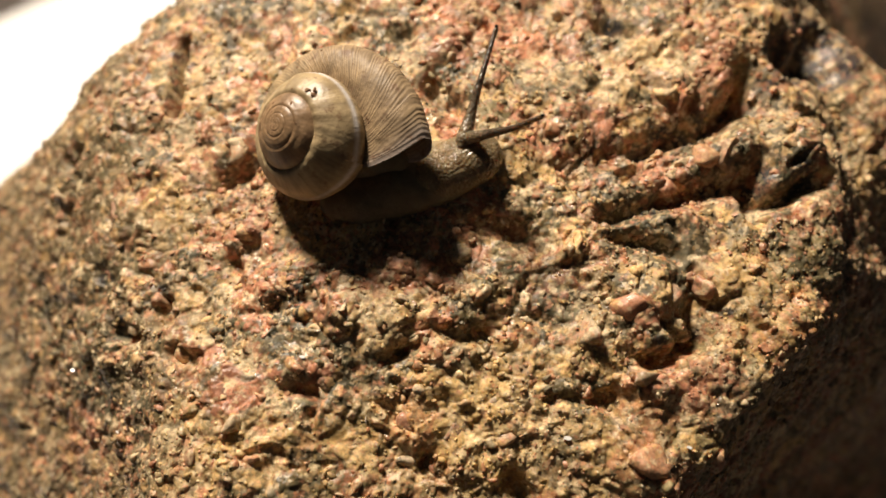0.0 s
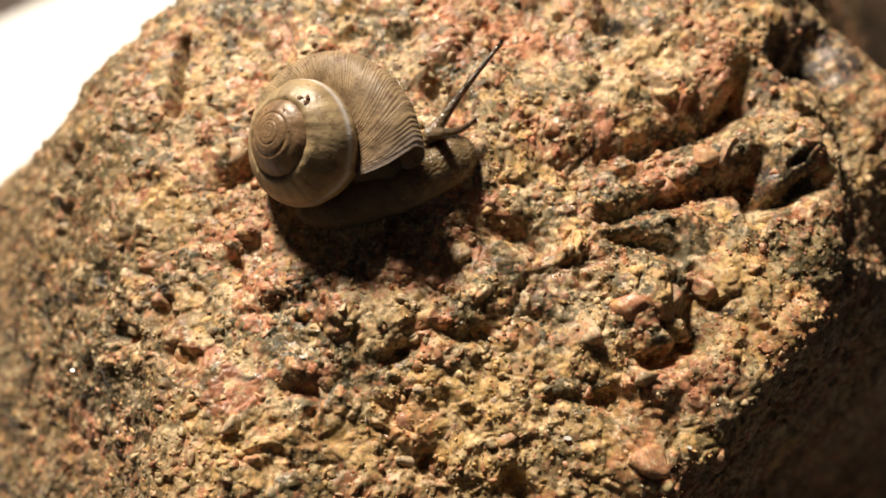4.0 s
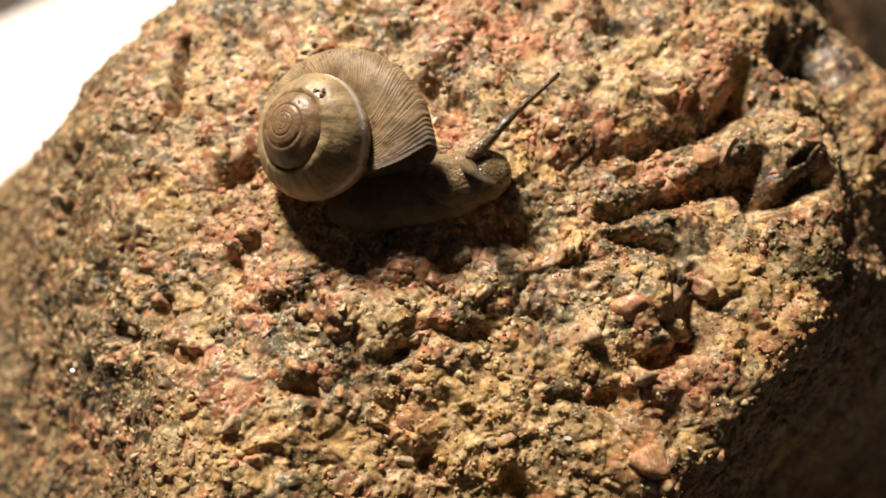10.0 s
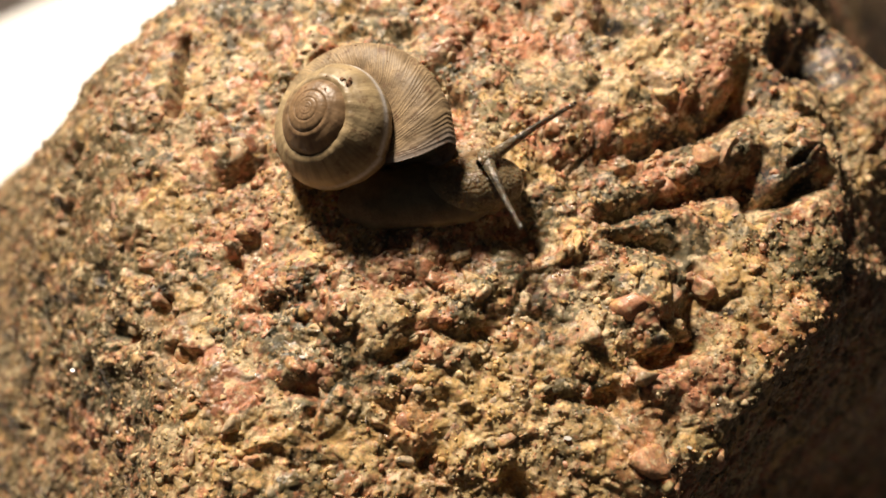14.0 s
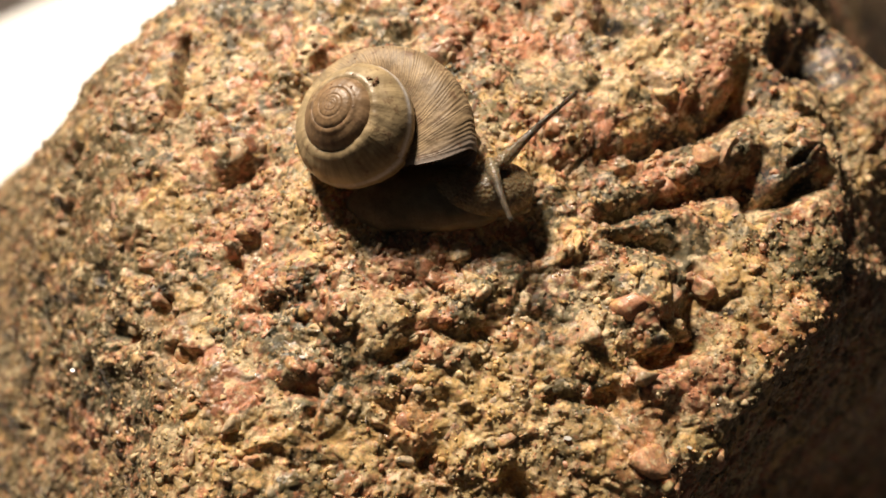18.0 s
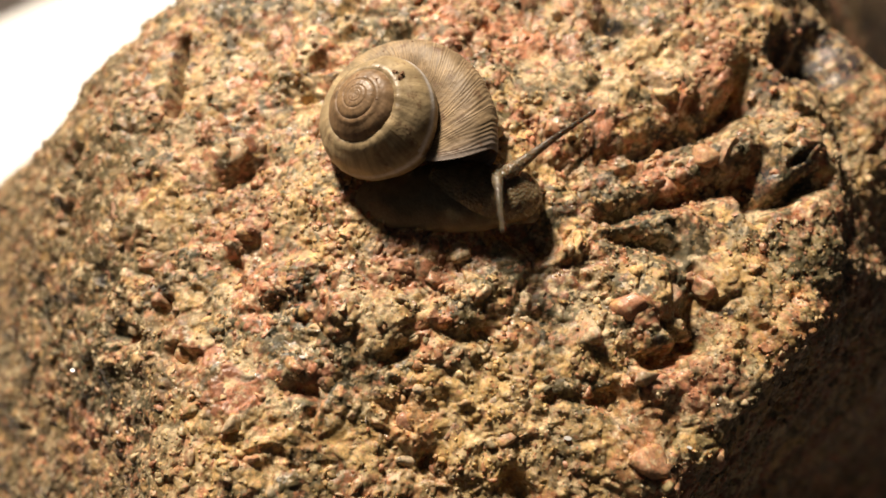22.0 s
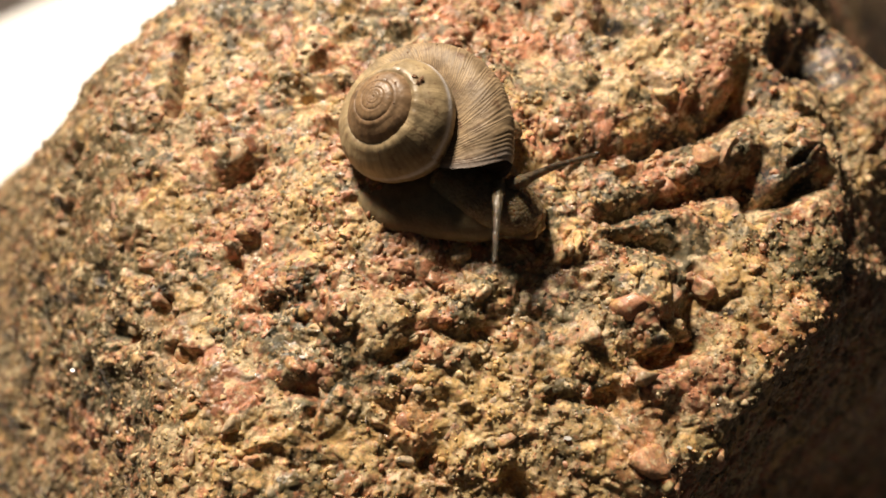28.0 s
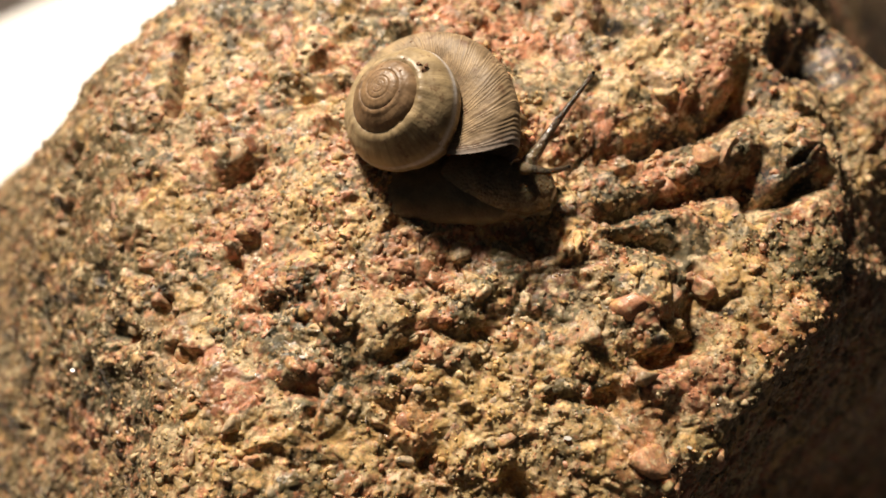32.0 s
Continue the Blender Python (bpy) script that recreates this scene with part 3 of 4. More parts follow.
def turns(rng, count):
    q = rng.normal(size=(count, 4))
    w, x, y, z = (q / np.linalg.norm(q, axis=1, keepdims=True)).T
    return np.stack([np.stack([1 - 2 * (y * y + z * z), 2 * (x * y - z * w), 2 * (x * z + y * w)], -1),
                     np.stack([2 * (x * y + z * w), 1 - 2 * (x * x + z * z), 2 * (y * z - x * w)], -1),
                     np.stack([2 * (x * z - y * w), 2 * (y * z + x * w), 1 - 2 * (x * x + y * y)], -1)], 1)


def crumbs(name, rock, p, dirs, colours, where, count, small, large, rough, seed, sink):
    """Loose-looking grains that stand out of the stone, joined."""
    rng = np.random.default_rng(seed)
    shapes, faces = crystal_shapes(10, rough, seed)
    clump = np.clip(layered(p[where], 0.0045, seed, 3) + 0.25, 0.02, 1)
    spot = rng.choice(where, count, p=clump / clump.sum())
    size = small * (large / small) ** (rng.random(count) ** 1.8)
    turn = turns(rng, count)
    stretch = rng.uniform(0.65, 1.35, (count, 3))
    local = np.array(shapes)[rng.integers(0, 10, count)] * stretch[:, None] * size[:, None, None]
    verts = np.einsum("kij,kvj->kvi", turn, local) + (p[spot] - dirs[spot] * (size * sink)[:, None])[:, None]
    f = (faces[None] + (np.arange(count) * len(shapes[0]))[:, None, None]).reshape(-1, 3)
    me = grid_mesh(name, verts.reshape(-1, 3), f, smooth=rough > 1)
    pick = rng.choice(len(PALETTE), count, p=SHARES / SHARES.sum())
    own = PALETTE[pick] * rng.uniform(0.8, 1.2, (count, 1))
    c = np.where(rng.random((count, 1)) < 0.5, colours[spot] * rng.uniform(0.9, 1.2, (count, 1)), own * 0.8 + colours[spot] * 0.2)
    paint(me, "mineral", np.repeat(c, len(shapes[0]), axis=0), np.repeat(GLOSS[pick], len(shapes[0])))
    return tagged(part(name, me, GRANITE, rock), "crumbly mineral grains", kind="stuff")


ROCK, SKINP, SKIND, SKINC, FRONT = build_rock()
crumbs("mineral_grit", ROCK, SKINP, SKIND, SKINC, FRONT, 7000, 0.00018, 0.00062, 2, 41, 0.42)
crumbs("mineral_sand", ROCK, SKINP, SKIND, SKINC, FRONT, 18000, 0.00007, 0.00026, 1, 42, 0.2)


def surface_at(x, y):
    """The stone's outermost point and its outward way at a place on the face (millimetres)."""
    k = FRONT[np.argmin(((SKINP[FRONT, :2] * 1000 - (x, y)) ** 2).sum(1))]
    return SKINP[k], SKIND[k]


def crystals():
    """Single crystals that stand out of the stone and can be told apart."""
    rng = np.random.default_rng(77)
    shapes, faces = crystal_shapes(12, 3, 78, 0.015, 9)
    meshes = [grid_mesh("crystal", v * (1 + 0.22 * layered(v + 9 * k, 0.8, 50 + k, 4, 0.6))[:, None], faces) for k, v in enumerate(shapes)]
    for me in meshes:
        me.materials.append(CRYSTAL)
    near = FRONT[(np.abs(SKINP[FRONT, 0]) < 0.032) & (np.abs(SKINP[FRONT, 1]) < 0.021)]
    for k in rng.choice(near, 270):
        size = 0.00045 * (3.2 ** (rng.random() ** 1.5))
        ob = part("crystal", meshes[rng.integers(12)], None, ROCK)
        ob.location = SKINP[k] - SKIND[k] * size * 0.70
        ob.rotation_euler = rng.uniform(0, 6.28, 3)
        ob.scale = size * rng.uniform(0.7, 1.35, 3)
    for x, y, radius, height in SWELLS:
        at, way = surface_at(x, y)
        ob = part("crystal", meshes[rng.integers(12)], None, ROCK, "large feldspar crystal")
        size = 0.001 * radius * 0.62
        ob.location = at - way * size * 0.62
        ob.rotation_euler = rng.uniform(0, 6.28, 3)
        ob.scale = size * rng.uniform(0.8, 1.2, 3)


def flakes():
    """Mica plates that catch the lamp."""
    bm = bmesh.new()
    bmesh.ops.create_cone(bm, cap_ends=True, segments=7, radius1=1, radius2=0.9, depth=0.3)
    me = bpy.data.meshes.new("mica_flake")
    bm.to_mesh(me)
    bm.free()
    me.materials.append(MICA)
    for x, y, size, turn in FLAKES:
        at, way = surface_at(x, y)
        ob = part("mica_flake", me, None, ROCK, "silvery mica flake")
        ob.location = at + way * 0.0002
        ob.rotation_mode = "QUATERNION"
        ob.rotation_quaternion = Vector((0.04 + turn, 0.30, 0.95)).to_track_quat("Z", "Y")
        ob.scale = (size * 0.6, size * 0.35, size * 0.5)


FLAKES = [
    (10.2, -16.2, 0.00063, 0.00),
    (20.1, -17.0, 0.00044, 0.05),
    (-18.7, 18.4, 0.00044, -0.05),
    (-13.7, 11.7, 0.00039, 0.00),
    (-11.7, -9.6, 0.00048, 0.03),
    (17.8, 6.3, 0.00029, 0.00),
    (-34.4, -7.7, 0.00039, 0.00),
    (-28.6, -14.3, 0.00029, 0.10),
    (-9.5, 4.0, 0.00024, 0.00),
]
crystals()
flakes()


def fibre(x, y, length, turn, bend):
    """A thin pale plant hair that clings to the stone (millimetres, degrees)."""
    at, way = surface_at(x, y)
    t = np.linspace(0, 1, 9)
    line = np.stack([(t - 0.5) * length, bend * (1 - (2 * t - 1) ** 2), 0.15 * np.sin(t * 7)], 1) * 0.001
    s = np.linspace(0, 2 * math.pi, 6, endpoint=False)
    thick = 0.00003 * (1.15 - t)
    verts = line[:, None] + np.stack([0 * s, np.cos(s), np.sin(s)], 1)[None] * thick[:, None, None]
    i = np.arange(54).reshape(9, 6)
    j = np.roll(i, -1, 1)
    ob = new("plant_fibre", grid_mesh("plant_fibre", verts.reshape(-1, 3), np.stack([i[:-1], j[:-1], j[1:], i[1:]], -1).reshape(-1, 4)))
    ob.data.materials.append(FIBRE)
    ob.matrix_world = SLOPE @ Matrix.Translation(Vector(at + way * 0.00012)) @ pose(0, 0, 0, 0, 0, turn)
    return tagged(ob, "thin white plant fibre clinging to the granite", "fibre", "fibres on the rock")


fibre(-8.5, -6.2, 2.2, -55, 0.30)
fibre(-12.8, -8.8, 1.6, -50, 0.15)
fibre(-2.4, -11.2, 1.1, 60, 0.10)
fibre(-6.3, -14.4, 1.2, 85, 0.10)
fibre(-0.2, -10.4, 1.5, 20, 0.20)
fibre(15.0, 14.6, 1.5, 75, 0.15)
fibre(-11.2, -9.6, 1.2, -20, 0.10)
fibre(2.7, -1.7, 1.4, 70, 0.20)


# ---- the snail ----
def shell_mesh():
    """A low brown spire of five whorls, wound clockwise; the last half whorl is ribbed and drops to the mouth."""
    back = np.concatenate([np.linspace(7.0, 1.2, 900, endpoint=False), np.linspace(1.2, 0, 1500)])
    widen, drop = 1.76, 3.2
    around = 60

    def seam(b):
        return 0.00570 * widen ** -b, -0.00478 * drop ** -b

    r0, z0 = seam(back)
    r1, z1 = seam(back - 1)
    r1 = np.where(back < 1, 0.00570 * (1 + 0.70 * np.clip(1 - back, 0, 1) ** 2.6), r1)
    steep = np.where(back >= 1, (z0 - z1) / (r1 - r0), 0.70 + 0.77 * np.clip(back, 0, 1) ** 1.5)
    z1 = z0 - steep * (r1 - r0)
    d = r1 - r0
    long = np.hypot(d, z1 - z0)
    nr, nz = (z0 - z1) / long, d / long
    bow = np.where(back > 1.35, 0.075, 0.15) * long
    sink = 0.0008 * np.clip((0.75 - back) / 0.3, 0, 1)
    knots = np.stack([np.stack([r0, z0 - sink], -1),
                      np.stack([r0 + 0.34 * d + bow * nr, z0 + 0.34 * (z1 - z0) + bow * nz - 0.5 * sink], -1),
                      np.stack([r0 + 0.74 * d + bow * nr, z0 + 0.74 * (z1 - z0) + bow * nz], -1),
                      np.stack([r1 + 0.04 * d, z1 - 0.12 * d], -1),
                      np.stack([r1 - 0.22 * d, z1 - 0.48 * d], -1),
                      np.stack([r0 + 0.15 * d, z1 - 0.62 * d], -1),
                      np.stack([r0 * 0.45, z1 - 0.42 * d], -1),
                      np.stack([r0 * 0.40, 0.4 * z0 + 0.6 * z1], -1)], 1)
    n = knots.shape[1]
    s = np.linspace(0, n, around, endpoint=False)
    i, f = np.floor(s).astype(int), (s - np.floor(s))[None, :, None]
    p0, p1, p2, p3 = (knots[:, (i + o) % n] for o in (-1, 0, 1, 2))
    ring = 0.5 * (2 * p1 + (p2 - p0) * f + (2 * p0 - 5 * p1 + 4 * p2 - p3) * f ** 2 + (3 * p1 - p0 - 3 * p2 + p3) * f ** 3)
    B = np.repeat(back[:, None], around, 1)
    S = np.repeat(s[None], len(back), 0)
    A = 2 * math.pi * B
    core = ring.mean(1, keepdims=True)
    spot = np.stack([np.cos(A) * ring[..., 0], np.sin(A) * ring[..., 0], ring[..., 1]], -1).reshape(-1, 3)
    dents = layered(spot, 0.0017, 91, 3, 0.6).reshape(A.shape)
    chance = soft_noise(np.stack([A.ravel() * 20, S.ravel() * 0.9, A.ravel() * 0], 1), 1.0, 71).reshape(A.shape)
    ribbed = np.clip((0.66 - B) / 0.25, 0, 1)
    wave = np.sin(A * 140.0 + 4.6 * chance + 0.5 * np.sin(S * 2.3 + A * 5))
    ribs = (np.abs(wave) * np.sign(wave)) * (0.6 + 0.5 * chance) * ribbed
    folds = np.sin(A * 19.0 + 1.2 * np.sin(A * 5.3)) * np.clip(2.0 - B, 0, 1)
    wrinkle = layered(np.stack([A.ravel() * 6, S.ravel() * 1.1, A.ravel() * 0], 1), 1.0, 83, 3, 0.6).reshape(A.shape)
    lift = 1 + 0.007 * wrinkle * np.clip(2.2 - B, 0, 1) + 0.0085 * ribs + 0.005 * folds + 0.014 * dents * np.clip(1.6 - B, 0.2, 1)
    ring = core + (ring - core) * lift[..., None]
    A = A + 0.50 * np.clip(S / 2.6, 0, 1) * np.clip((6.4 - S) / 3.2, 0, 1) * np.clip(1.1 - B, 0, 1)
    verts = np.stack([ring[..., 0] * np.cos(A), ring[..., 0] * np.sin(A), ring[..., 1]], -1)
    i = np.arange(len(back) * around).reshape(-1, around)
    j = np.roll(i, -1, 1)
    faces = np.stack([i[:-1], j[:-1], j[1:], i[1:]], -1).reshape(-1, 4)
    me = grid_mesh("shell", verts.reshape(-1, 3), faces)
    light, brown, fan = np.array((0.37, 0.278, 0.155)), np.array((0.26, 0.165, 0.088)), np.array((0.30, 0.212, 0.120))
    young = np.clip((B - 1.47) * 7 + 0.3 * dents, 0, 1)[..., None]
    colour = light * (1 - young) + brown * young
    old = np.clip((0.52 - B) / 0.2, 0, 1)[..., None]
    colour = colour * (1 - old) + fan * old
    colour = colour * (1 + 0.34 * (ribs * ribbed)[..., None])
    streak = soft_noise(np.stack([A.ravel() * 9, S.ravel() * 0.4, A.ravel() * 0], 1), 1.0, 77).reshape(A.shape)[..., None]
    colour = colour * (1 + 0.26 * streak)
    fine = soft_noise(np.stack([A.ravel() * 42, S.ravel() * 0.7, A.ravel() * 0], 1), 1.0, 79).reshape(A.shape)[..., None]
    colour = colour * (1 + 0.16 * fine)
    lip = np.exp(-(B / 0.018) ** 2)[..., None] * 0.6
    colour = colour * (1 - lip) + np.array((0.36, 0.32, 0.31)) * lip
    edge = np.exp(-((S - 0.1) / 0.12) ** 2)[..., None] * (0.22 + 0.10 * np.clip(B - 0.9, 0, 1))[..., None]
    colour = colour * (1 - edge) + np.array((0.10, 0.055, 0.028)) * edge
    # wet highlight along the whorl's rim, painted as a pale band
    keel_glint = (np.exp(-((S - 2.5) / 0.15) ** 2) * np.clip((1.55 - B) * 4, 0, 1) * np.clip((B - 0.7) * 4, 0, 1))[..., None]
    colour = colour * (1 - 0.85 * keel_glint) + np.array((0.72, 0.70, 0.70)) * 0.85 * keel_glint
    paint(me, "growth", colour.reshape(-1, 3), np.clip((0.80 - B) / 0.3, 0, 1).ravel())
    return me, verts, back, s


def tube_mesh(name, path, sizes, around=28, ripple=0.0, seed=3):
    """A soft closed body along a line of points; sizes are half widths (across, up) at each point."""
    path, sizes = np.array(path, float), np.array(sizes, float)
    t = np.linspace(0, len(path) - 1, 64)
    k = np.arange(len(path))

    def smooth(values):
        v = np.stack([np.interp(t, k, values[:, c]) for c in range(values.shape[1])], 1)
        for _ in range(6):
            v[1:-1] = (v[:-2] + 2 * v[1:-1] + v[2:]) / 4
        return v

    line, width = smooth(path), smooth(sizes)
    ahead = np.gradient(line, axis=0)
    ahead /= np.linalg.norm(ahead, axis=1, keepdims=True)
    up = np.array((0, 0, 1.0)) if abs(ahead[0, 2]) < 0.9 else np.array((0, 1.0, 0))
    side = np.cross(up, ahead)
    side /= np.linalg.norm(side, axis=1, keepdims=True)
    top = np.cross(ahead, side)
    s = np.linspace(0, 2 * math.pi, around, endpoint=False)
    verts = line[:, None] + width[:, None, :1] * np.cos(s)[None, :, None] * side[:, None] + width[:, None, 1:] * np.sin(s)[None, :, None] * top[:, None]
    flat = verts.reshape(-1, 3)
    if ripple:
        flat = flat + ripple * np.stack([layered(flat, 0.0012, seed + c, 2) for c in range(3)], 1)
    i = np.arange(len(flat)).reshape(-1, around)
    j = np.roll(i, -1, 1)
    faces = np.stack([i[:-1], j[:-1], j[1:], i[1:]], -1).reshape(-1, 4)
    return grid_mesh(name, flat, faces)


def ball_mesh(name, radius):
    bm = bmesh.new()
    bmesh.ops.create_icosphere(bm, subdivisions=2, radius=radius)
    for f in bm.faces:
        f.smooth = True
    return bm


# crumbs of soil on the shell: whorls back from the mouth, place across the whorl, size (millimetres)
SPECKS = [(1.20, 0.55, 0.40), (1.215, 0.75, 0.34), (1.235, 0.6, 0.26), (1.30, 0.3, 0.12), (2.18, 0.5, 0.16), (2.24, 0.9, 0.18), (2.30, 0.4, 0.14), (2.40, 1.0, 0.12),
          (2.08, 0.2, 0.10), (1.95, 0.15, 0.12), (1.75, 0.12, 0.10), (0.20, 1.4, 0.13), (0.28, 1.9, 0.11), (0.12, 2.2, 0.10), (1.55, 0.2, 0.12), (0.36, 1.1, 0.10)]


def build_snail():
    """In the slope's frame: x is the snail's way ahead, z out of the stone."""
    snail = new("land_snail")
    tagged(snail, "brown-grey land snail with ribbed spiral shell creeping over granite", "snail")
    me, skin, back, s = shell_mesh()
    shell = part("shell", me, SHELL, snail, "olive-brown coiled shell with fine ribs")
    rng = np.random.default_rng(5)
    for whorl, across, size in SPECKS:
        k, c = int(np.argmin(np.abs(back - whorl))), int(np.argmin(np.abs(s - across)))
        bm = bmesh.new()
        bmesh.ops.create_icosphere(bm, subdivisions=2, radius=1)
        for v in bm.verts:
            v.co *= rng.uniform(0.5, 1.3)
        speck = part("soil_speck", bm, SOIL, shell, "dark clinging soil")
        speck.location = skin[k, c] - np.array((0, 0, 0.4)) * size * 0.001
        speck.rotation_euler = rng.uniform(0, 6.28, 3)
        speck.scale = size * 0.0008 * rng.uniform(0.5, 1.6, 3)
    foot = part("foot", tube_mesh("foot", [(-0.0078, 0.0004, -0.0010), (-0.0070, 0.0003, -0.0008), (-0.0045, 0, -0.0002), (-0.001, 0, 0.0002), (0.003, 0, 0.0002), (0.0055, 0.0004, 0.0), (0.0068, 0.0006, 0)],
                                  [(0.0002, 0.0002), (0.0014, 0.0010), (0.0026, 0.0016), (0.0031, 0.0019), (0.0030, 0.0019), (0.0024, 0.0016), (0.0003, 0.0003)], around=40, ripple=0.00010), MANTLE, snail, "smooth dim amber-brown foot under the shell")
    part("mantle", tube_mesh("mantle", [(-0.0040, 0.0038, 0.0012), (-0.003, 0.0038, 0.0014), (0.001, 0.0040, 0.0017), (0.004, 0.0040, 0.0017), (0.0056, 0.0038, 0.0015)],
                             [(0.0003, 0.0003), (0.0018, 0.0016), (0.0021, 0.0019), (0.0019, 0.0017), (0.0003, 0.0003)], ripple=0.0001), MANTLE, snail, "dark body filling the shell mouth")
    neck = part("neck", tube_mesh("neck", [(-0.0068, -0.0002, -0.0022), (-0.0063, -0.0003, -0.0020), (-0.0045, -0.0005, -0.0015), (-0.002, -0.0006, -0.0006), (0.0008, -0.0006, 0.0001), (0.0024, -0.0006, 0), (0.0031, -0.0006, -0.0001)],
                                  [(0.0004, 0.0004), (0.0016, 0.0013), (0.0022, 0.0017), (0.0025, 0.0020), (0.0024, 0.0020), (0.0016, 0.0014), (0.00008, 0.00008)], around=40, ripple=0.00010), SKIN, snail, "stretched wet granular neck and head")
    sole = part("sole", tube_mesh("sole", [(-0.0035, 0, 0.0), (-0.002, 0, -0.0002), (0.0005, 0, -0.0003), (0.0026, 0, -0.0002), (0.0032, 0, -0.0002)],
                                  [(0.0003, 0.0001), (0.0022, 0.0007), (0.0021, 0.0007), (0.0013, 0.0006), (0.0001, 0.0001)], ripple=0.0002, seed=9), SOLE, snail, "pale edge of the creeping sole")
    stalks = []
    for bend in (0.0004, -0.0004):
        stalk = part("upper_tentacle", tube_mesh("upper_tentacle", [(-0.0015, 0, 0), (-0.0008, 0, 0), (0.0006, 0, 0), (0.002, 0, bend * 0.4), (0.005, 0, bend), (0.0085, 0, bend * 0.2), (0.0093, 0, 0), (0.0096, 0, 0)],
                                                 [(0.0004, 0.0004), (0.00072, 0.00072), (0.00056, 0.00056), (0.00040, 0.00040), (0.00026, 0.00026), (0.00019, 0.00019), (0.00024, 0.00024), (0.00005, 0.00005)], 20, 0.00002), STALK, snail, "dark slender eye-bearing tentacle")
        eye = part("eye", ball_mesh("eye", 0.00017), EYEBLACK, stalk)
        eye.location = (0.00945, 0, 0.00012)
        stalks.append(stalk)
    feelers = []
    for side in (1, -1):
        feelers.append(part("lower_tentacle", tube_mesh("lower_tentacle", [(-0.0004, 0, 0), (0, 0, 0), (0.0008, 0, -0.0001), (0.0014, 0, -0.0002), (0.0015, 0, -0.0002)],
                                                        [(0.0001, 0.0001), (0.00028, 0.00028), (0.0002, 0.0002), (0.00015, 0.00015), (0.00003, 0.00003)], 12), STALK, snail))
    return snail, shell, foot, neck, sole, stalks, feelers


SNAIL, SHELL_PART, FOOT, NECK, SOLE_PART, STALKS, FEELERS = build_snail()


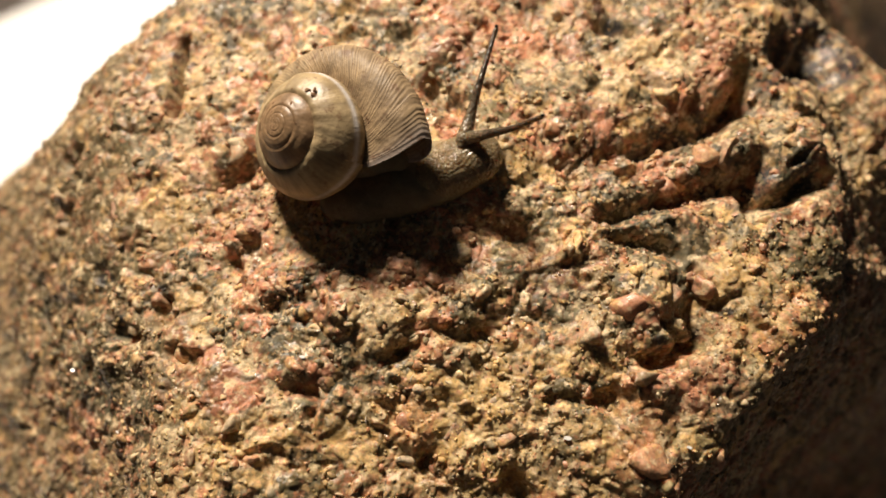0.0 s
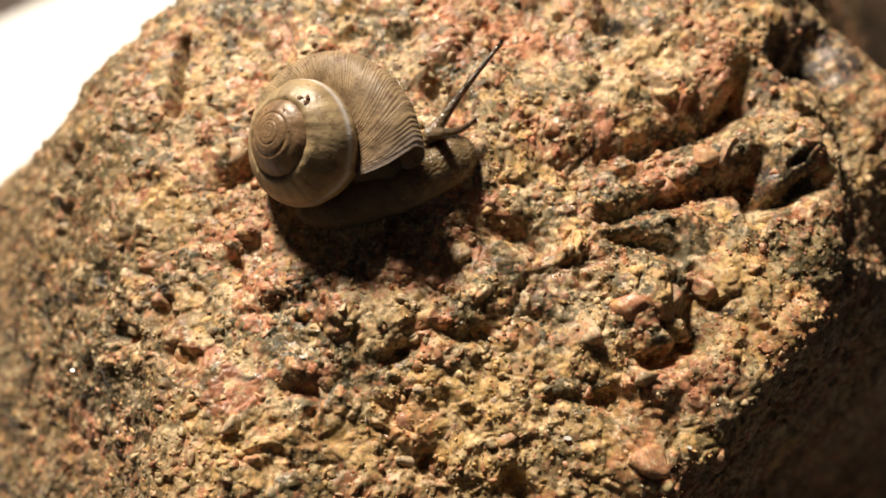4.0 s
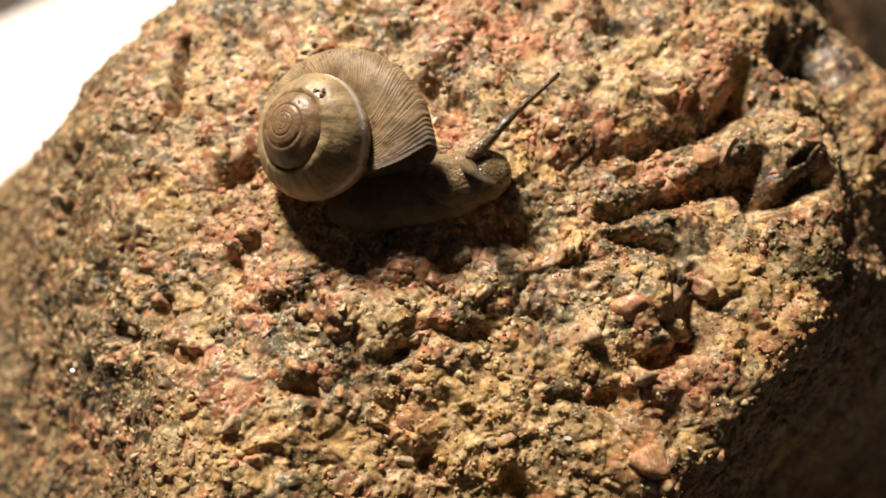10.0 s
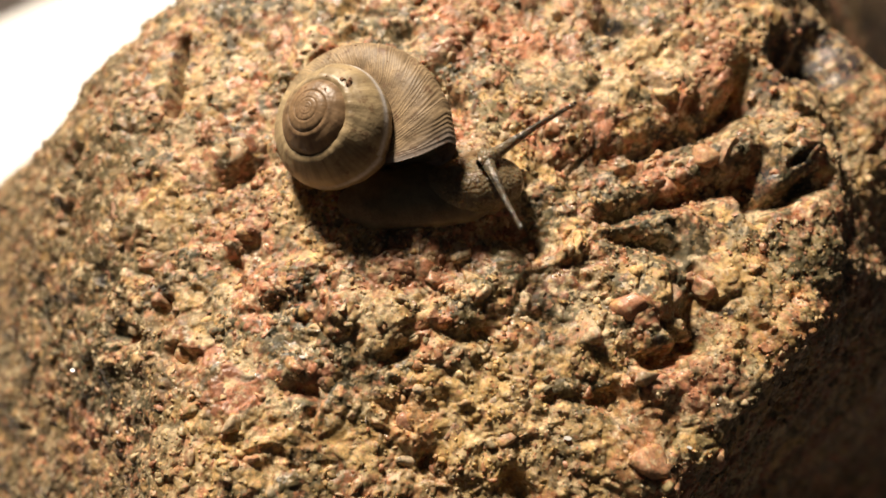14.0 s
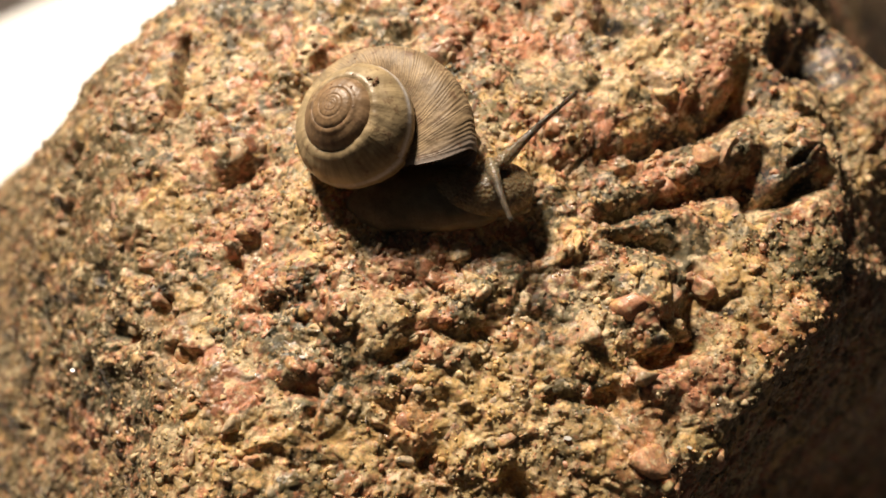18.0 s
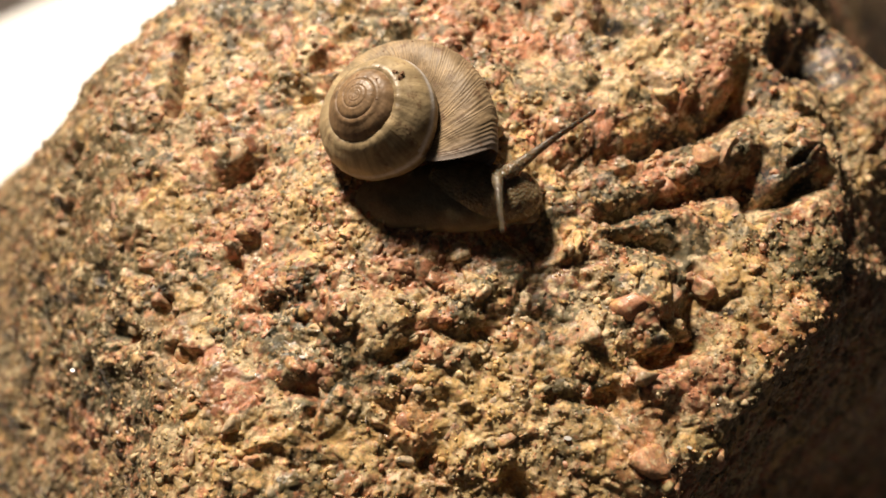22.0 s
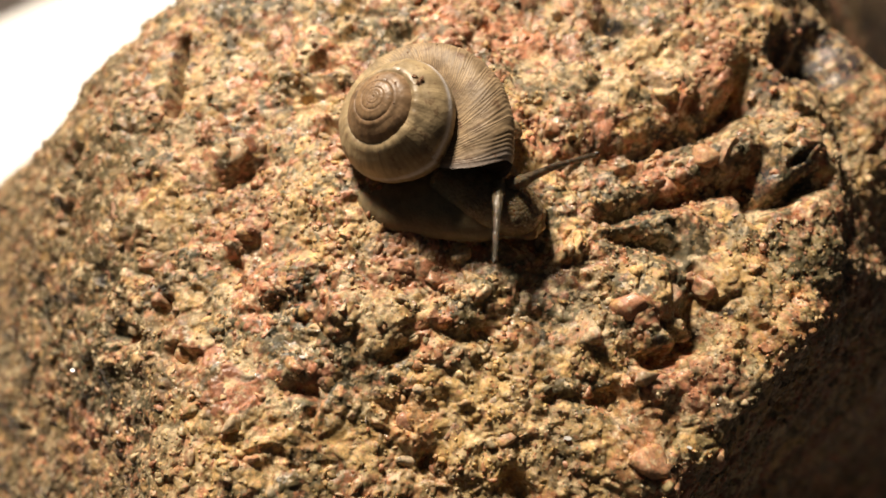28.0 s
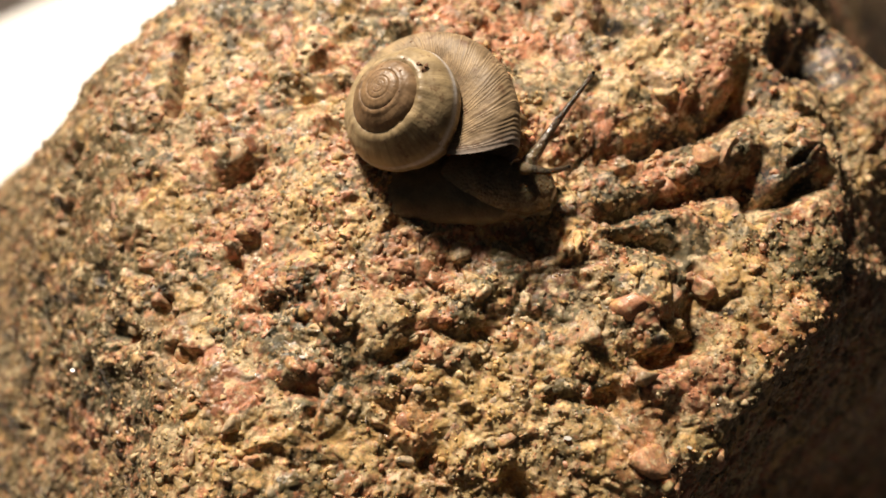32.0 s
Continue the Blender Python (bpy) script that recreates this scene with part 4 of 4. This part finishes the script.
# ---- what moves ----
def motions():
    # the whole animal creeps over the stone
    walk(SNAIL, [
        (0, pose(-0.00724, 0.00256, 0.07751, 30.0, 0.0, 0.0)), (1, pose(-0.00761, 0.00192, 0.07715, 30.0, 0.0, 0.0)),
        (2, pose(-0.00771, 0.00188, 0.07712, 30.0, 0.0, 0.0)), (3, pose(-0.00785, 0.00188, 0.07713, 30.0, 0.0, 0.0)),
        (3.5, pose(-0.00785, 0.00193, 0.07715, 30.0, 0.0, 0.0)), (5.5, pose(-0.00791, 0.00207, 0.07723, 30.0, 0.0, 0.0)),
        (6, pose(-0.00786, 0.00221, 0.07731, 30.0, 0.0, 0.0)), (7, pose(-0.00762, 0.00226, 0.07734, 30.0, 0.0, 0.0)),
        (8, pose(-0.00733, 0.00244, 0.07745, 30.0, 0.0, 0.0)), (9, pose(-0.00699, 0.00253, 0.07750, 30.0, 0.0, 0.0)),
        (10, pose(-0.00665, 0.00267, 0.07758, 30.0, 0.0, 0.0)), (11, pose(-0.00641, 0.00272, 0.07761, 30.0, 0.0, 0.0)),
        (12, pose(-0.00602, 0.00300, 0.07777, 30.0, 0.0, 0.0)), (13, pose(-0.00535, 0.00341, 0.07801, 30.0, 0.0, 0.0)),
        (14, pose(-0.00457, 0.00388, 0.07828, 30.0, 0.0, 0.0)), (14.5, pose(-0.00423, 0.00397, 0.07833, 30.0, 0.0, 0.0)),
        (16.5, pose(-0.00315, 0.00416, 0.07844, 30.0, 0.0, 0.0)), (17, pose(-0.00285, 0.00416, 0.07844, 30.0, 0.0, 0.0)),
        (18, pose(-0.00241, 0.00419, 0.07846, 30.0, 0.0, 0.0)), (19, pose(-0.00192, 0.00426, 0.07850, 30.0, 0.0, 0.0)),
        (20, pose(-0.00133, 0.00456, 0.07867, 30.0, 0.0, 0.0)), (21, pose(-0.00079, 0.00482, 0.07882, 30.0, 0.0, 0.0)),
        (22, pose(-0.00030, 0.00494, 0.07889, 30.0, 0.0, 0.0)), (23, pose(0.00030, 0.00529, 0.07909, 30.0, 0.0, 0.0)),
        (24, pose(0.00049, 0.00508, 0.07897, 30.0, 0.0, 0.0)), (25, pose(0.00064, 0.00492, 0.07888, 30.0, 0.0, 0.0)),
        (25.5, pose(0.00064, 0.00470, 0.07875, 30.0, 0.0, 0.0)), (27.5, pose(0.00123, 0.00503, 0.07894, 30.0, 0.0, 0.0)),
        (28, pose(0.00128, 0.00476, 0.07879, 30.0, 0.0, 0.0)), (29, pose(0.00153, 0.00509, 0.07898, 30.0, 0.0, 0.0)),
        (30, pose(0.00168, 0.00555, 0.07925, 30.0, 0.0, 0.0)), (31, pose(0.00173, 0.00565, 0.07930, 30.0, 0.0, 0.0)),
        (32, pose(0.00173, 0.00569, 0.07933, 30.0, 0.0, 0.0)),
    ])
    # the shell sways on the foot
    walk(SHELL_PART, [
        (0, pose(-0.00651, 0.00427, 0.00790, 34.8, -19.2, -46.6)), (1, pose(-0.00647, 0.00430, 0.00790, 35.1, -18.9, -46.6)),
        (2, pose(-0.00646, 0.00430, 0.00790, 35.5, -18.6, -46.7)), (3, pose(-0.00646, 0.00430, 0.00790, 35.8, -18.3, -46.7)),
        (3.5, pose(-0.00646, 0.00430, 0.00790, 35.5, -18.2, -46.7)), (5.5, pose(-0.00646, 0.00429, 0.00790, 34.5, -18.0, -46.7)),
        (6, pose(-0.00646, 0.00429, 0.00790, 34.3, -18.0, -46.7)), (7, pose(-0.00648, 0.00429, 0.00790, 33.8, -17.9, -46.7)),
        (8, pose(-0.00650, 0.00428, 0.00790, 33.3, -17.8, -46.7)), (9, pose(-0.00652, 0.00427, 0.00790, 32.8, -17.7, -46.7)),
        (10, pose(-0.00655, 0.00427, 0.00790, 31.2, -17.4, -46.9)), (11, pose(-0.00656, 0.00427, 0.00790, 29.6, -17.0, -47.2)),
        (12, pose(-0.00659, 0.00426, 0.00790, 28.0, -16.7, -47.5)), (13, pose(-0.00664, 0.00424, 0.00790, 26.4, -16.4, -47.9)),
        (14, pose(-0.00670, 0.00423, 0.00790, 25.1, -16.4, -48.2)), (14.5, pose(-0.00672, 0.00422, 0.00790, 24.5, -16.4, -48.4)),
        (16.5, pose(-0.00678, 0.00422, 0.00790, 22.4, -16.3, -49.4)), (17, pose(-0.00680, 0.00422, 0.00790, 22.3, -16.3, -49.8)),
        (18, pose(-0.00683, 0.00421, 0.00790, 22.0, -16.2, -50.7)), (19, pose(-0.00686, 0.00421, 0.00790, 21.7, -16.1, -51.7)),
        (20, pose(-0.00690, 0.00420, 0.00790, 22.1, -16.1, -53.0)), (21, pose(-0.00693, 0.00419, 0.00790, 22.5, -16.1, -54.3)),
        (22, pose(-0.00697, 0.00419, 0.00790, 22.9, -16.1, -55.6)), (23, pose(-0.00701, 0.00417, 0.00790, 23.3, -16.1, -57.0)),
        (24, pose(-0.00701, 0.00418, 0.00790, 23.7, -15.9, -57.9)), (25, pose(-0.00702, 0.00419, 0.00790, 24.1, -15.8, -58.7)),
        (25.5, pose(-0.00701, 0.00420, 0.00790, 24.3, -15.7, -59.2)), (27.5, pose(-0.00705, 0.00418, 0.00790, 25.2, -15.3, -60.9)),
        (28, pose(-0.00705, 0.00419, 0.00790, 25.4, -15.2, -61.3)), (29, pose(-0.00707, 0.00418, 0.00790, 25.4, -15.5, -60.9)),
        (30, pose(-0.00709, 0.00416, 0.00790, 25.4, -15.9, -60.5)), (31, pose(-0.00710, 0.00416, 0.00790, 25.4, -16.2, -60.0)),
        (32, pose(-0.00710, 0.00416, 0.00790, 25.4, -16.5, -59.6)),
    ])
    # head and sole stretch forward and swing: seconds, place ahead and across, tilt, turn
    head = [
        (0, 0.00923, 0.00419, 6.4, 23.2), (1, 0.00839, 0.00476, 6.9, 25.8), (2, 0.00775, 0.00497, 7.3, 28.8), (3, 0.00766, 0.00480, 7.5, 27.4),
        (3.5, 0.00756, 0.00475, 7.6, 27.4), (5.5, 0.00868, 0.00406, 6.9, 20.9), (6, 0.00912, 0.00363, 6.7, 18.5), (7, 0.00961, 0.00331, 6.4, 16.4),
        (8, 0.00956, 0.00299, 6.5, 16.1), (9, 0.00970, 0.00283, 6.5, 14.9), (10, 0.00946, 0.00256, 6.8, 13.7), (11, 0.00941, 0.00235, 6.8, 12.7),
        (12, 0.00922, 0.00193, 7.2, 10.8), (13, 0.00878, 0.00129, 7.6, 7.8), (14, 0.00848, 0.00054, 8.1, 4.0), (14.5, 0.00824, 0.00037, 8.4, 3.6),
        (16.5, 0.00754, -0.00010, 9.4, 1.1), (17, 0.00739, -0.00017, 9.7, 1.0), (18, 0.00723, -0.00035, 10.0, -0.5), (19, 0.00703, -0.00058, 10.3, -1.0),
        (20, 0.00656, -0.00101, 11.3, -4.9), (21, 0.00614, -0.00138, 12.1, -8.2), (22, 0.00588, -0.00170, 12.6, -10.9), (23, 0.00553, -0.00229, 13.3, -16.3),
        (24, 0.00544, -0.00231, 13.5, -16.6), (25, 0.00541, -0.00238, 13.4, -17.9), (25.5, 0.00537, -0.00222, 13.7, -15.1), (27.5, 0.00461, -0.00294, 15.5, -24.9),
        (28, 0.00452, -0.00272, 16.1, -21.8), (29, 0.00452, -0.00258, 16.6, -18.8), (30, 0.00487, -0.00234, 15.3, -14.7), (31, 0.00495, -0.00213, 15.1, -13.6),
        (32, 0.00507, -0.00187, 14.7, -10.9),
    ]
    walk(NECK, [(t, pose(x, y + 0.0001, 0.0018, 0, tilt, turn)) for t, x, y, tilt, turn in head])
    walk(SOLE_PART, [(t, pose(x, y - 0.0006, 0.0005, 0, 0, turn)) for t, x, y, tilt, turn in head])
    # the foot trails the head and turns half as far
    trail = []
    for t, x, y, tilt, turn in head:
        way = math.radians(0.5 * turn + 5)
        trail.append((t, pose(x - 0.0056 * math.cos(way) + 0.0005 * math.sin(way), y - 0.0056 * math.sin(way) - 0.0005 * math.cos(way), 0.0005, 0, 0, 0.5 * turn + 5)))
    walk(FOOT, trail)
    # the tentacles feel about, each on its own
    walk(STALKS[0], [
        (0, pose(0.00921, 0.00552, 0.00380, 0.0, -13.6, 73.3)), (1, pose(0.00819, 0.00658, 0.00380, 0.0, 3.0, 77.9)),
        (2, pose(0.00745, 0.00646, 0.00381, 0.0, 10.6, 78.0)), (3, pose(0.00729, 0.00653, 0.00380, 0.0, 3.0, 60.4)),
        (3.5, pose(0.00720, 0.00649, 0.00381, 0.0, -12.0, 54.9)), (5.5, pose(0.00870, 0.00563, 0.00380, 0.0, -6.0, 49.3)),
        (6, pose(0.00996, 0.00506, 0.00380, 0.0, -1.5, 55.3)), (7, pose(0.00958, 0.00454, 0.00380, 0.0, -7.5, 58.0)),
        (8, pose(0.01002, 0.00429, 0.00380, 0.0, -7.5, 47.6)), (9, pose(0.01037, 0.00393, 0.00380, 0.0, -3.0, 51.6)),
        (10, pose(0.00988, 0.00388, 0.00380, 0.0, -3.0, 44.7)), (11, pose(0.00982, 0.00360, 0.00380, 0.0, 1.5, 41.3)),
        (12, pose(0.00972, 0.00308, 0.00380, 0.0, 7.5, 40.8)), (13, pose(0.00915, 0.00247, 0.00382, 0.0, 10.6, 39.5)),
        (14, pose(0.00874, 0.00170, 0.00381, 0.0, 10.6, 37.9)), (14.5, pose(0.00853, 0.00132, 0.00381, 0.0, 12.1, 41.8)),
        (16.5, pose(0.00827, 0.00116, 0.00380, 0.0, 6.0, 48.6)), (17, pose(0.00794, 0.00111, 0.00380, 0.0, 7.5, 48.0)),
        (18, pose(0.00773, 0.00113, 0.00380, 0.0, 9.0, 47.5)), (19, pose(0.00757, 0.00114, 0.00384, 0.0, -65.1, 16.6)),
        (20, pose(0.00651, 0.00007, 0.00388, 0.0, 12.5, 54.7)), (21, pose(0.00663, -0.00003, 0.00385, 0.0, -61.7, 14.8)),
        (22, pose(0.00632, -0.00066, 0.00380, 0.0, 9.0, 40.0)), (23, pose(0.00574, -0.00123, 0.00381, 0.0, 7.5, 29.1)),
        (24, pose(0.00546, -0.00139, 0.00380, 0.0, 1.5, 21.6)), (25, pose(0.00548, -0.00145, 0.00380, 0.0, 9.0, 23.1)),
        (25.5, pose(0.00537, -0.00161, 0.00379, -0.0, -42.7, -10.5)), (27.5, pose(0.00492, -0.00220, 0.00385, -0.0, -50.9, -9.9)),
        (28, pose(0.00495, -0.00184, 0.00383, -0.0, -51.1, -6.3)), (29, pose(0.00514, -0.00182, 0.00379, 0.0, 10.5, 42.1)),
        (30, pose(0.00577, -0.00086, 0.00380, 0.0, 4.5, 46.2)), (31, pose(0.00577, -0.00092, 0.00380, 0.0, 3.0, 46.9)),
        (32, pose(0.00568, -0.00077, 0.00380, 0.0, -6.0, 54.3)),
    ])
    walk(STALKS[1], [
        (0, pose(0.00947, 0.00483, 0.00383, -0.0, -51.1, -15.0)), (1, pose(0.00789, 0.00583, 0.00380, 0.0, -53.9, 1.3)),
        (2, pose(0.00678, 0.00614, 0.00379, 0.0, -49.2, 11.3)), (3, pose(0.00710, 0.00614, 0.00382, 0.0, -59.0, 2.8)),
        (3.5, pose(0.00721, 0.00602, 0.00388, -0.0, -64.6, -25.4)), (5.5, pose(0.00799, 0.00467, 0.00386, -0.0, -48.5, -50.5)),
        (6, pose(0.00937, 0.00388, 0.00384, -0.0, -38.4, -59.3)), (7, pose(0.00956, 0.00315, 0.00378, -0.0, -35.1, -51.1)),
        (8, pose(0.00923, 0.00241, 0.00385, -0.0, -44.2, -44.5)), (9, pose(0.00914, 0.00231, 0.00369, -0.0, -52.4, -57.8)),
        (10, pose(0.00885, 0.00196, 0.00382, -0.0, -56.2, -66.4)), (11, pose(0.00897, 0.00177, 0.00379, -0.0, -49.2, -72.7)),
        (12, pose(0.00876, 0.00194, 0.00373, -0.0, -39.2, -70.4)), (13, pose(0.00837, 0.00182, 0.00375, -0.0, -30.0, -69.4)),
        (14, pose(0.00829, 0.00114, 0.00381, -0.0, -29.6, -72.7)), (14.5, pose(0.00823, 0.00046, 0.00381, -0.0, -31.3, -77.8)),
        (16.5, pose(0.00718, 0.00017, 0.00374, -0.0, -41.1, -78.9)), (17, pose(0.00665, 0.00014, 0.00376, -0.0, -42.9, -80.7)),
        (18, pose(0.00659, 0.00011, 0.00376, -0.0, -40.9, -81.2)), (19, pose(0.00610, -0.00007, 0.00371, -0.0, -43.3, -88.2)),
        (20, pose(0.00536, -0.00089, 0.00381, 0.0, -44.6, -96.1)), (21, pose(0.00482, -0.00130, 0.00382, 0.0, -40.5, -95.0)),
        (22, pose(0.00485, -0.00129, 0.00378, -0.0, -38.8, -89.4)), (23, pose(0.00450, -0.00156, 0.00377, 0.0, -29.9, -92.4)),
        (24, pose(0.00425, -0.00176, 0.00381, -0.0, -29.6, -88.7)), (25, pose(0.00447, -0.00211, 0.00380, 0.0, -33.2, -96.5)),
        (25.5, pose(0.00432, -0.00217, 0.00380, 0.0, -33.2, -98.0)), (27.5, pose(0.00353, -0.00291, 0.00383, 0.0, -32.9, -96.0)),
        (28, pose(0.00335, -0.00261, 0.00377, 0.0, -31.6, -94.6)), (29, pose(0.00372, -0.00247, 0.00377, 0.0, -33.4, -90.6)),
        (30, pose(0.00455, -0.00199, 0.00387, -0.0, -46.2, -83.9)), (31, pose(0.00482, -0.00187, 0.00379, -0.0, -56.5, -72.7)),
        (32, pose(0.00495, -0.00154, 0.00373, -0.0, -60.1, -49.2)),
    ])
    walk(FEELERS[0], [
        (0, pose(0.01088, 0.00565, 0.00126, 0.0, 25.9, 42.4)), (1, pose(0.00996, 0.00629, 0.00125, 0.0, 26.3, 45.1)),
        (2, pose(0.00925, 0.00658, 0.00123, 0.0, 26.7, 48.1)), (3, pose(0.00919, 0.00638, 0.00122, 0.0, 26.8, 46.7)),
        (3.5, pose(0.00909, 0.00632, 0.00122, 0.0, 26.9, 46.7)), (5.5, pose(0.01038, 0.00545, 0.00125, 0.0, 26.3, 40.2)),
        (6, pose(0.01088, 0.00495, 0.00125, 0.0, 26.2, 37.8)), (7, pose(0.01141, 0.00457, 0.00127, 0.0, 25.9, 35.7)),
        (8, pose(0.01137, 0.00424, 0.00126, 0.0, 26.0, 35.4)), (9, pose(0.01154, 0.00404, 0.00126, 0.0, 26.0, 34.2)),
        (10, pose(0.01132, 0.00373, 0.00125, 0.0, 26.2, 33.0)), (11, pose(0.01129, 0.00349, 0.00125, 0.0, 26.2, 31.9)),
        (12, pose(0.01113, 0.00300, 0.00124, 0.0, 26.6, 30.0)), (13, pose(0.01075, 0.00226, 0.00122, 0.0, 26.9, 27.0)),
        (14, pose(0.01051, 0.00138, 0.00120, 0.0, 27.3, 23.3)), (14.5, pose(0.01027, 0.00119, 0.00119, 0.0, 27.5, 22.9)),
        (16.5, pose(0.00960, 0.00063, 0.00116, 0.0, 28.3, 20.4)), (17, pose(0.00945, 0.00055, 0.00114, 0.0, 28.6, 20.2)),
        (18, pose(0.00931, 0.00032, 0.00114, 0.0, 28.8, 18.8)), (19, pose(0.00911, 0.00007, 0.00112, 0.0, 29.1, 18.3)),
        (20, pose(0.00867, -0.00050, 0.00109, 0.0, 29.8, 14.4)), (21, pose(0.00827, -0.00100, 0.00106, 0.0, 30.5, 11.1)),
        (22, pose(0.00802, -0.00142, 0.00104, 0.0, 30.9, 8.3)), (23, pose(0.00768, -0.00221, 0.00102, 0.0, 31.4, 3.0)),
        (24, pose(0.00759, -0.00224, 0.00101, 0.0, 31.6, 2.7)), (25, pose(0.00756, -0.00236, 0.00101, 0.0, 31.5, 1.4)),
        (25.5, pose(0.00752, -0.00209, 0.00100, 0.0, 31.8, 4.2)), (27.5, pose(0.00673, -0.00318, 0.00094, -0.0, 33.2, -5.6)),
        (28, pose(0.00664, -0.00285, 0.00092, -0.0, 33.6, -2.5)), (29, pose(0.00664, -0.00259, 0.00090, 0.0, 34.0, 0.5)),
        (30, pose(0.00700, -0.00220, 0.00095, 0.0, 33.0, 4.6)), (31, pose(0.00708, -0.00195, 0.00095, 0.0, 32.8, 5.7)),
        (32, pose(0.00719, -0.00159, 0.00097, 0.0, 32.6, 8.4)),
    ])
    walk(FEELERS[1], [
        (0, pose(0.01142, 0.00437, 0.00126, 0.0, 25.9, 3.9)), (1, pose(0.01057, 0.00504, 0.00125, 0.0, 26.3, 6.5)),
        (2, pose(0.00991, 0.00536, 0.00123, 0.0, 26.7, 9.5)), (3, pose(0.00983, 0.00515, 0.00122, 0.0, 26.8, 8.1)),
        (3.5, pose(0.00973, 0.00509, 0.00122, 0.0, 26.9, 8.1)), (5.5, pose(0.01088, 0.00415, 0.00125, 0.0, 26.3, 1.6)),
        (6, pose(0.01132, 0.00363, 0.00125, -0.0, 26.2, -0.8)), (7, pose(0.01180, 0.00323, 0.00127, -0.0, 25.9, -2.9)),
        (8, pose(0.01176, 0.00290, 0.00126, -0.0, 26.0, -3.2)), (9, pose(0.01190, 0.00270, 0.00126, -0.0, 26.0, -4.4)),
        (10, pose(0.01165, 0.00238, 0.00125, -0.0, 26.2, -5.6)), (11, pose(0.01160, 0.00213, 0.00125, -0.0, 26.2, -6.6)),
        (12, pose(0.01139, 0.00163, 0.00124, -0.0, 26.6, -8.5)), (13, pose(0.01093, 0.00088, 0.00122, -0.0, 26.9, -11.5)),
        (14, pose(0.01060, -0.00000, 0.00120, -0.0, 27.3, -15.3)), (14.5, pose(0.01035, -0.00019, 0.00119, -0.0, 27.5, -15.7)),
        (16.5, pose(0.00962, -0.00075, 0.00116, -0.0, 28.3, -18.2)), (17, pose(0.00947, -0.00083, 0.00114, -0.0, 28.6, -18.3)),
        (18, pose(0.00929, -0.00106, 0.00114, -0.0, 28.8, -19.8)), (19, pose(0.00908, -0.00130, 0.00112, -0.0, 29.1, -20.3)),
        (20, pose(0.00855, -0.00187, 0.00109, -0.0, 29.8, -24.2)), (21, pose(0.00807, -0.00235, 0.00106, -0.0, 30.5, -27.5)),
        (22, pose(0.00776, -0.00276, 0.00104, -0.0, 30.9, -30.2)), (23, pose(0.00729, -0.00352, 0.00102, -0.0, 31.4, -35.6)),
        (24, pose(0.00721, -0.00355, 0.00101, -0.0, 31.6, -35.9)), (25, pose(0.00715, -0.00366, 0.00101, -0.0, 31.5, -37.2)),
        (25.5, pose(0.00716, -0.00341, 0.00100, -0.0, 31.8, -34.4)), (27.5, pose(0.00616, -0.00441, 0.00094, -0.0, 33.2, -44.2)),
        (28, pose(0.00614, -0.00410, 0.00092, -0.0, 33.6, -41.1)), (29, pose(0.00621, -0.00386, 0.00090, -0.0, 34.0, -38.1)),
        (30, pose(0.00666, -0.00350, 0.00095, -0.0, 33.0, -34.0)), (31, pose(0.00676, -0.00326, 0.00095, -0.0, 32.8, -32.9)),
        (32, pose(0.00694, -0.00292, 0.00097, -0.0, 32.6, -30.1)),
    ])


motions()
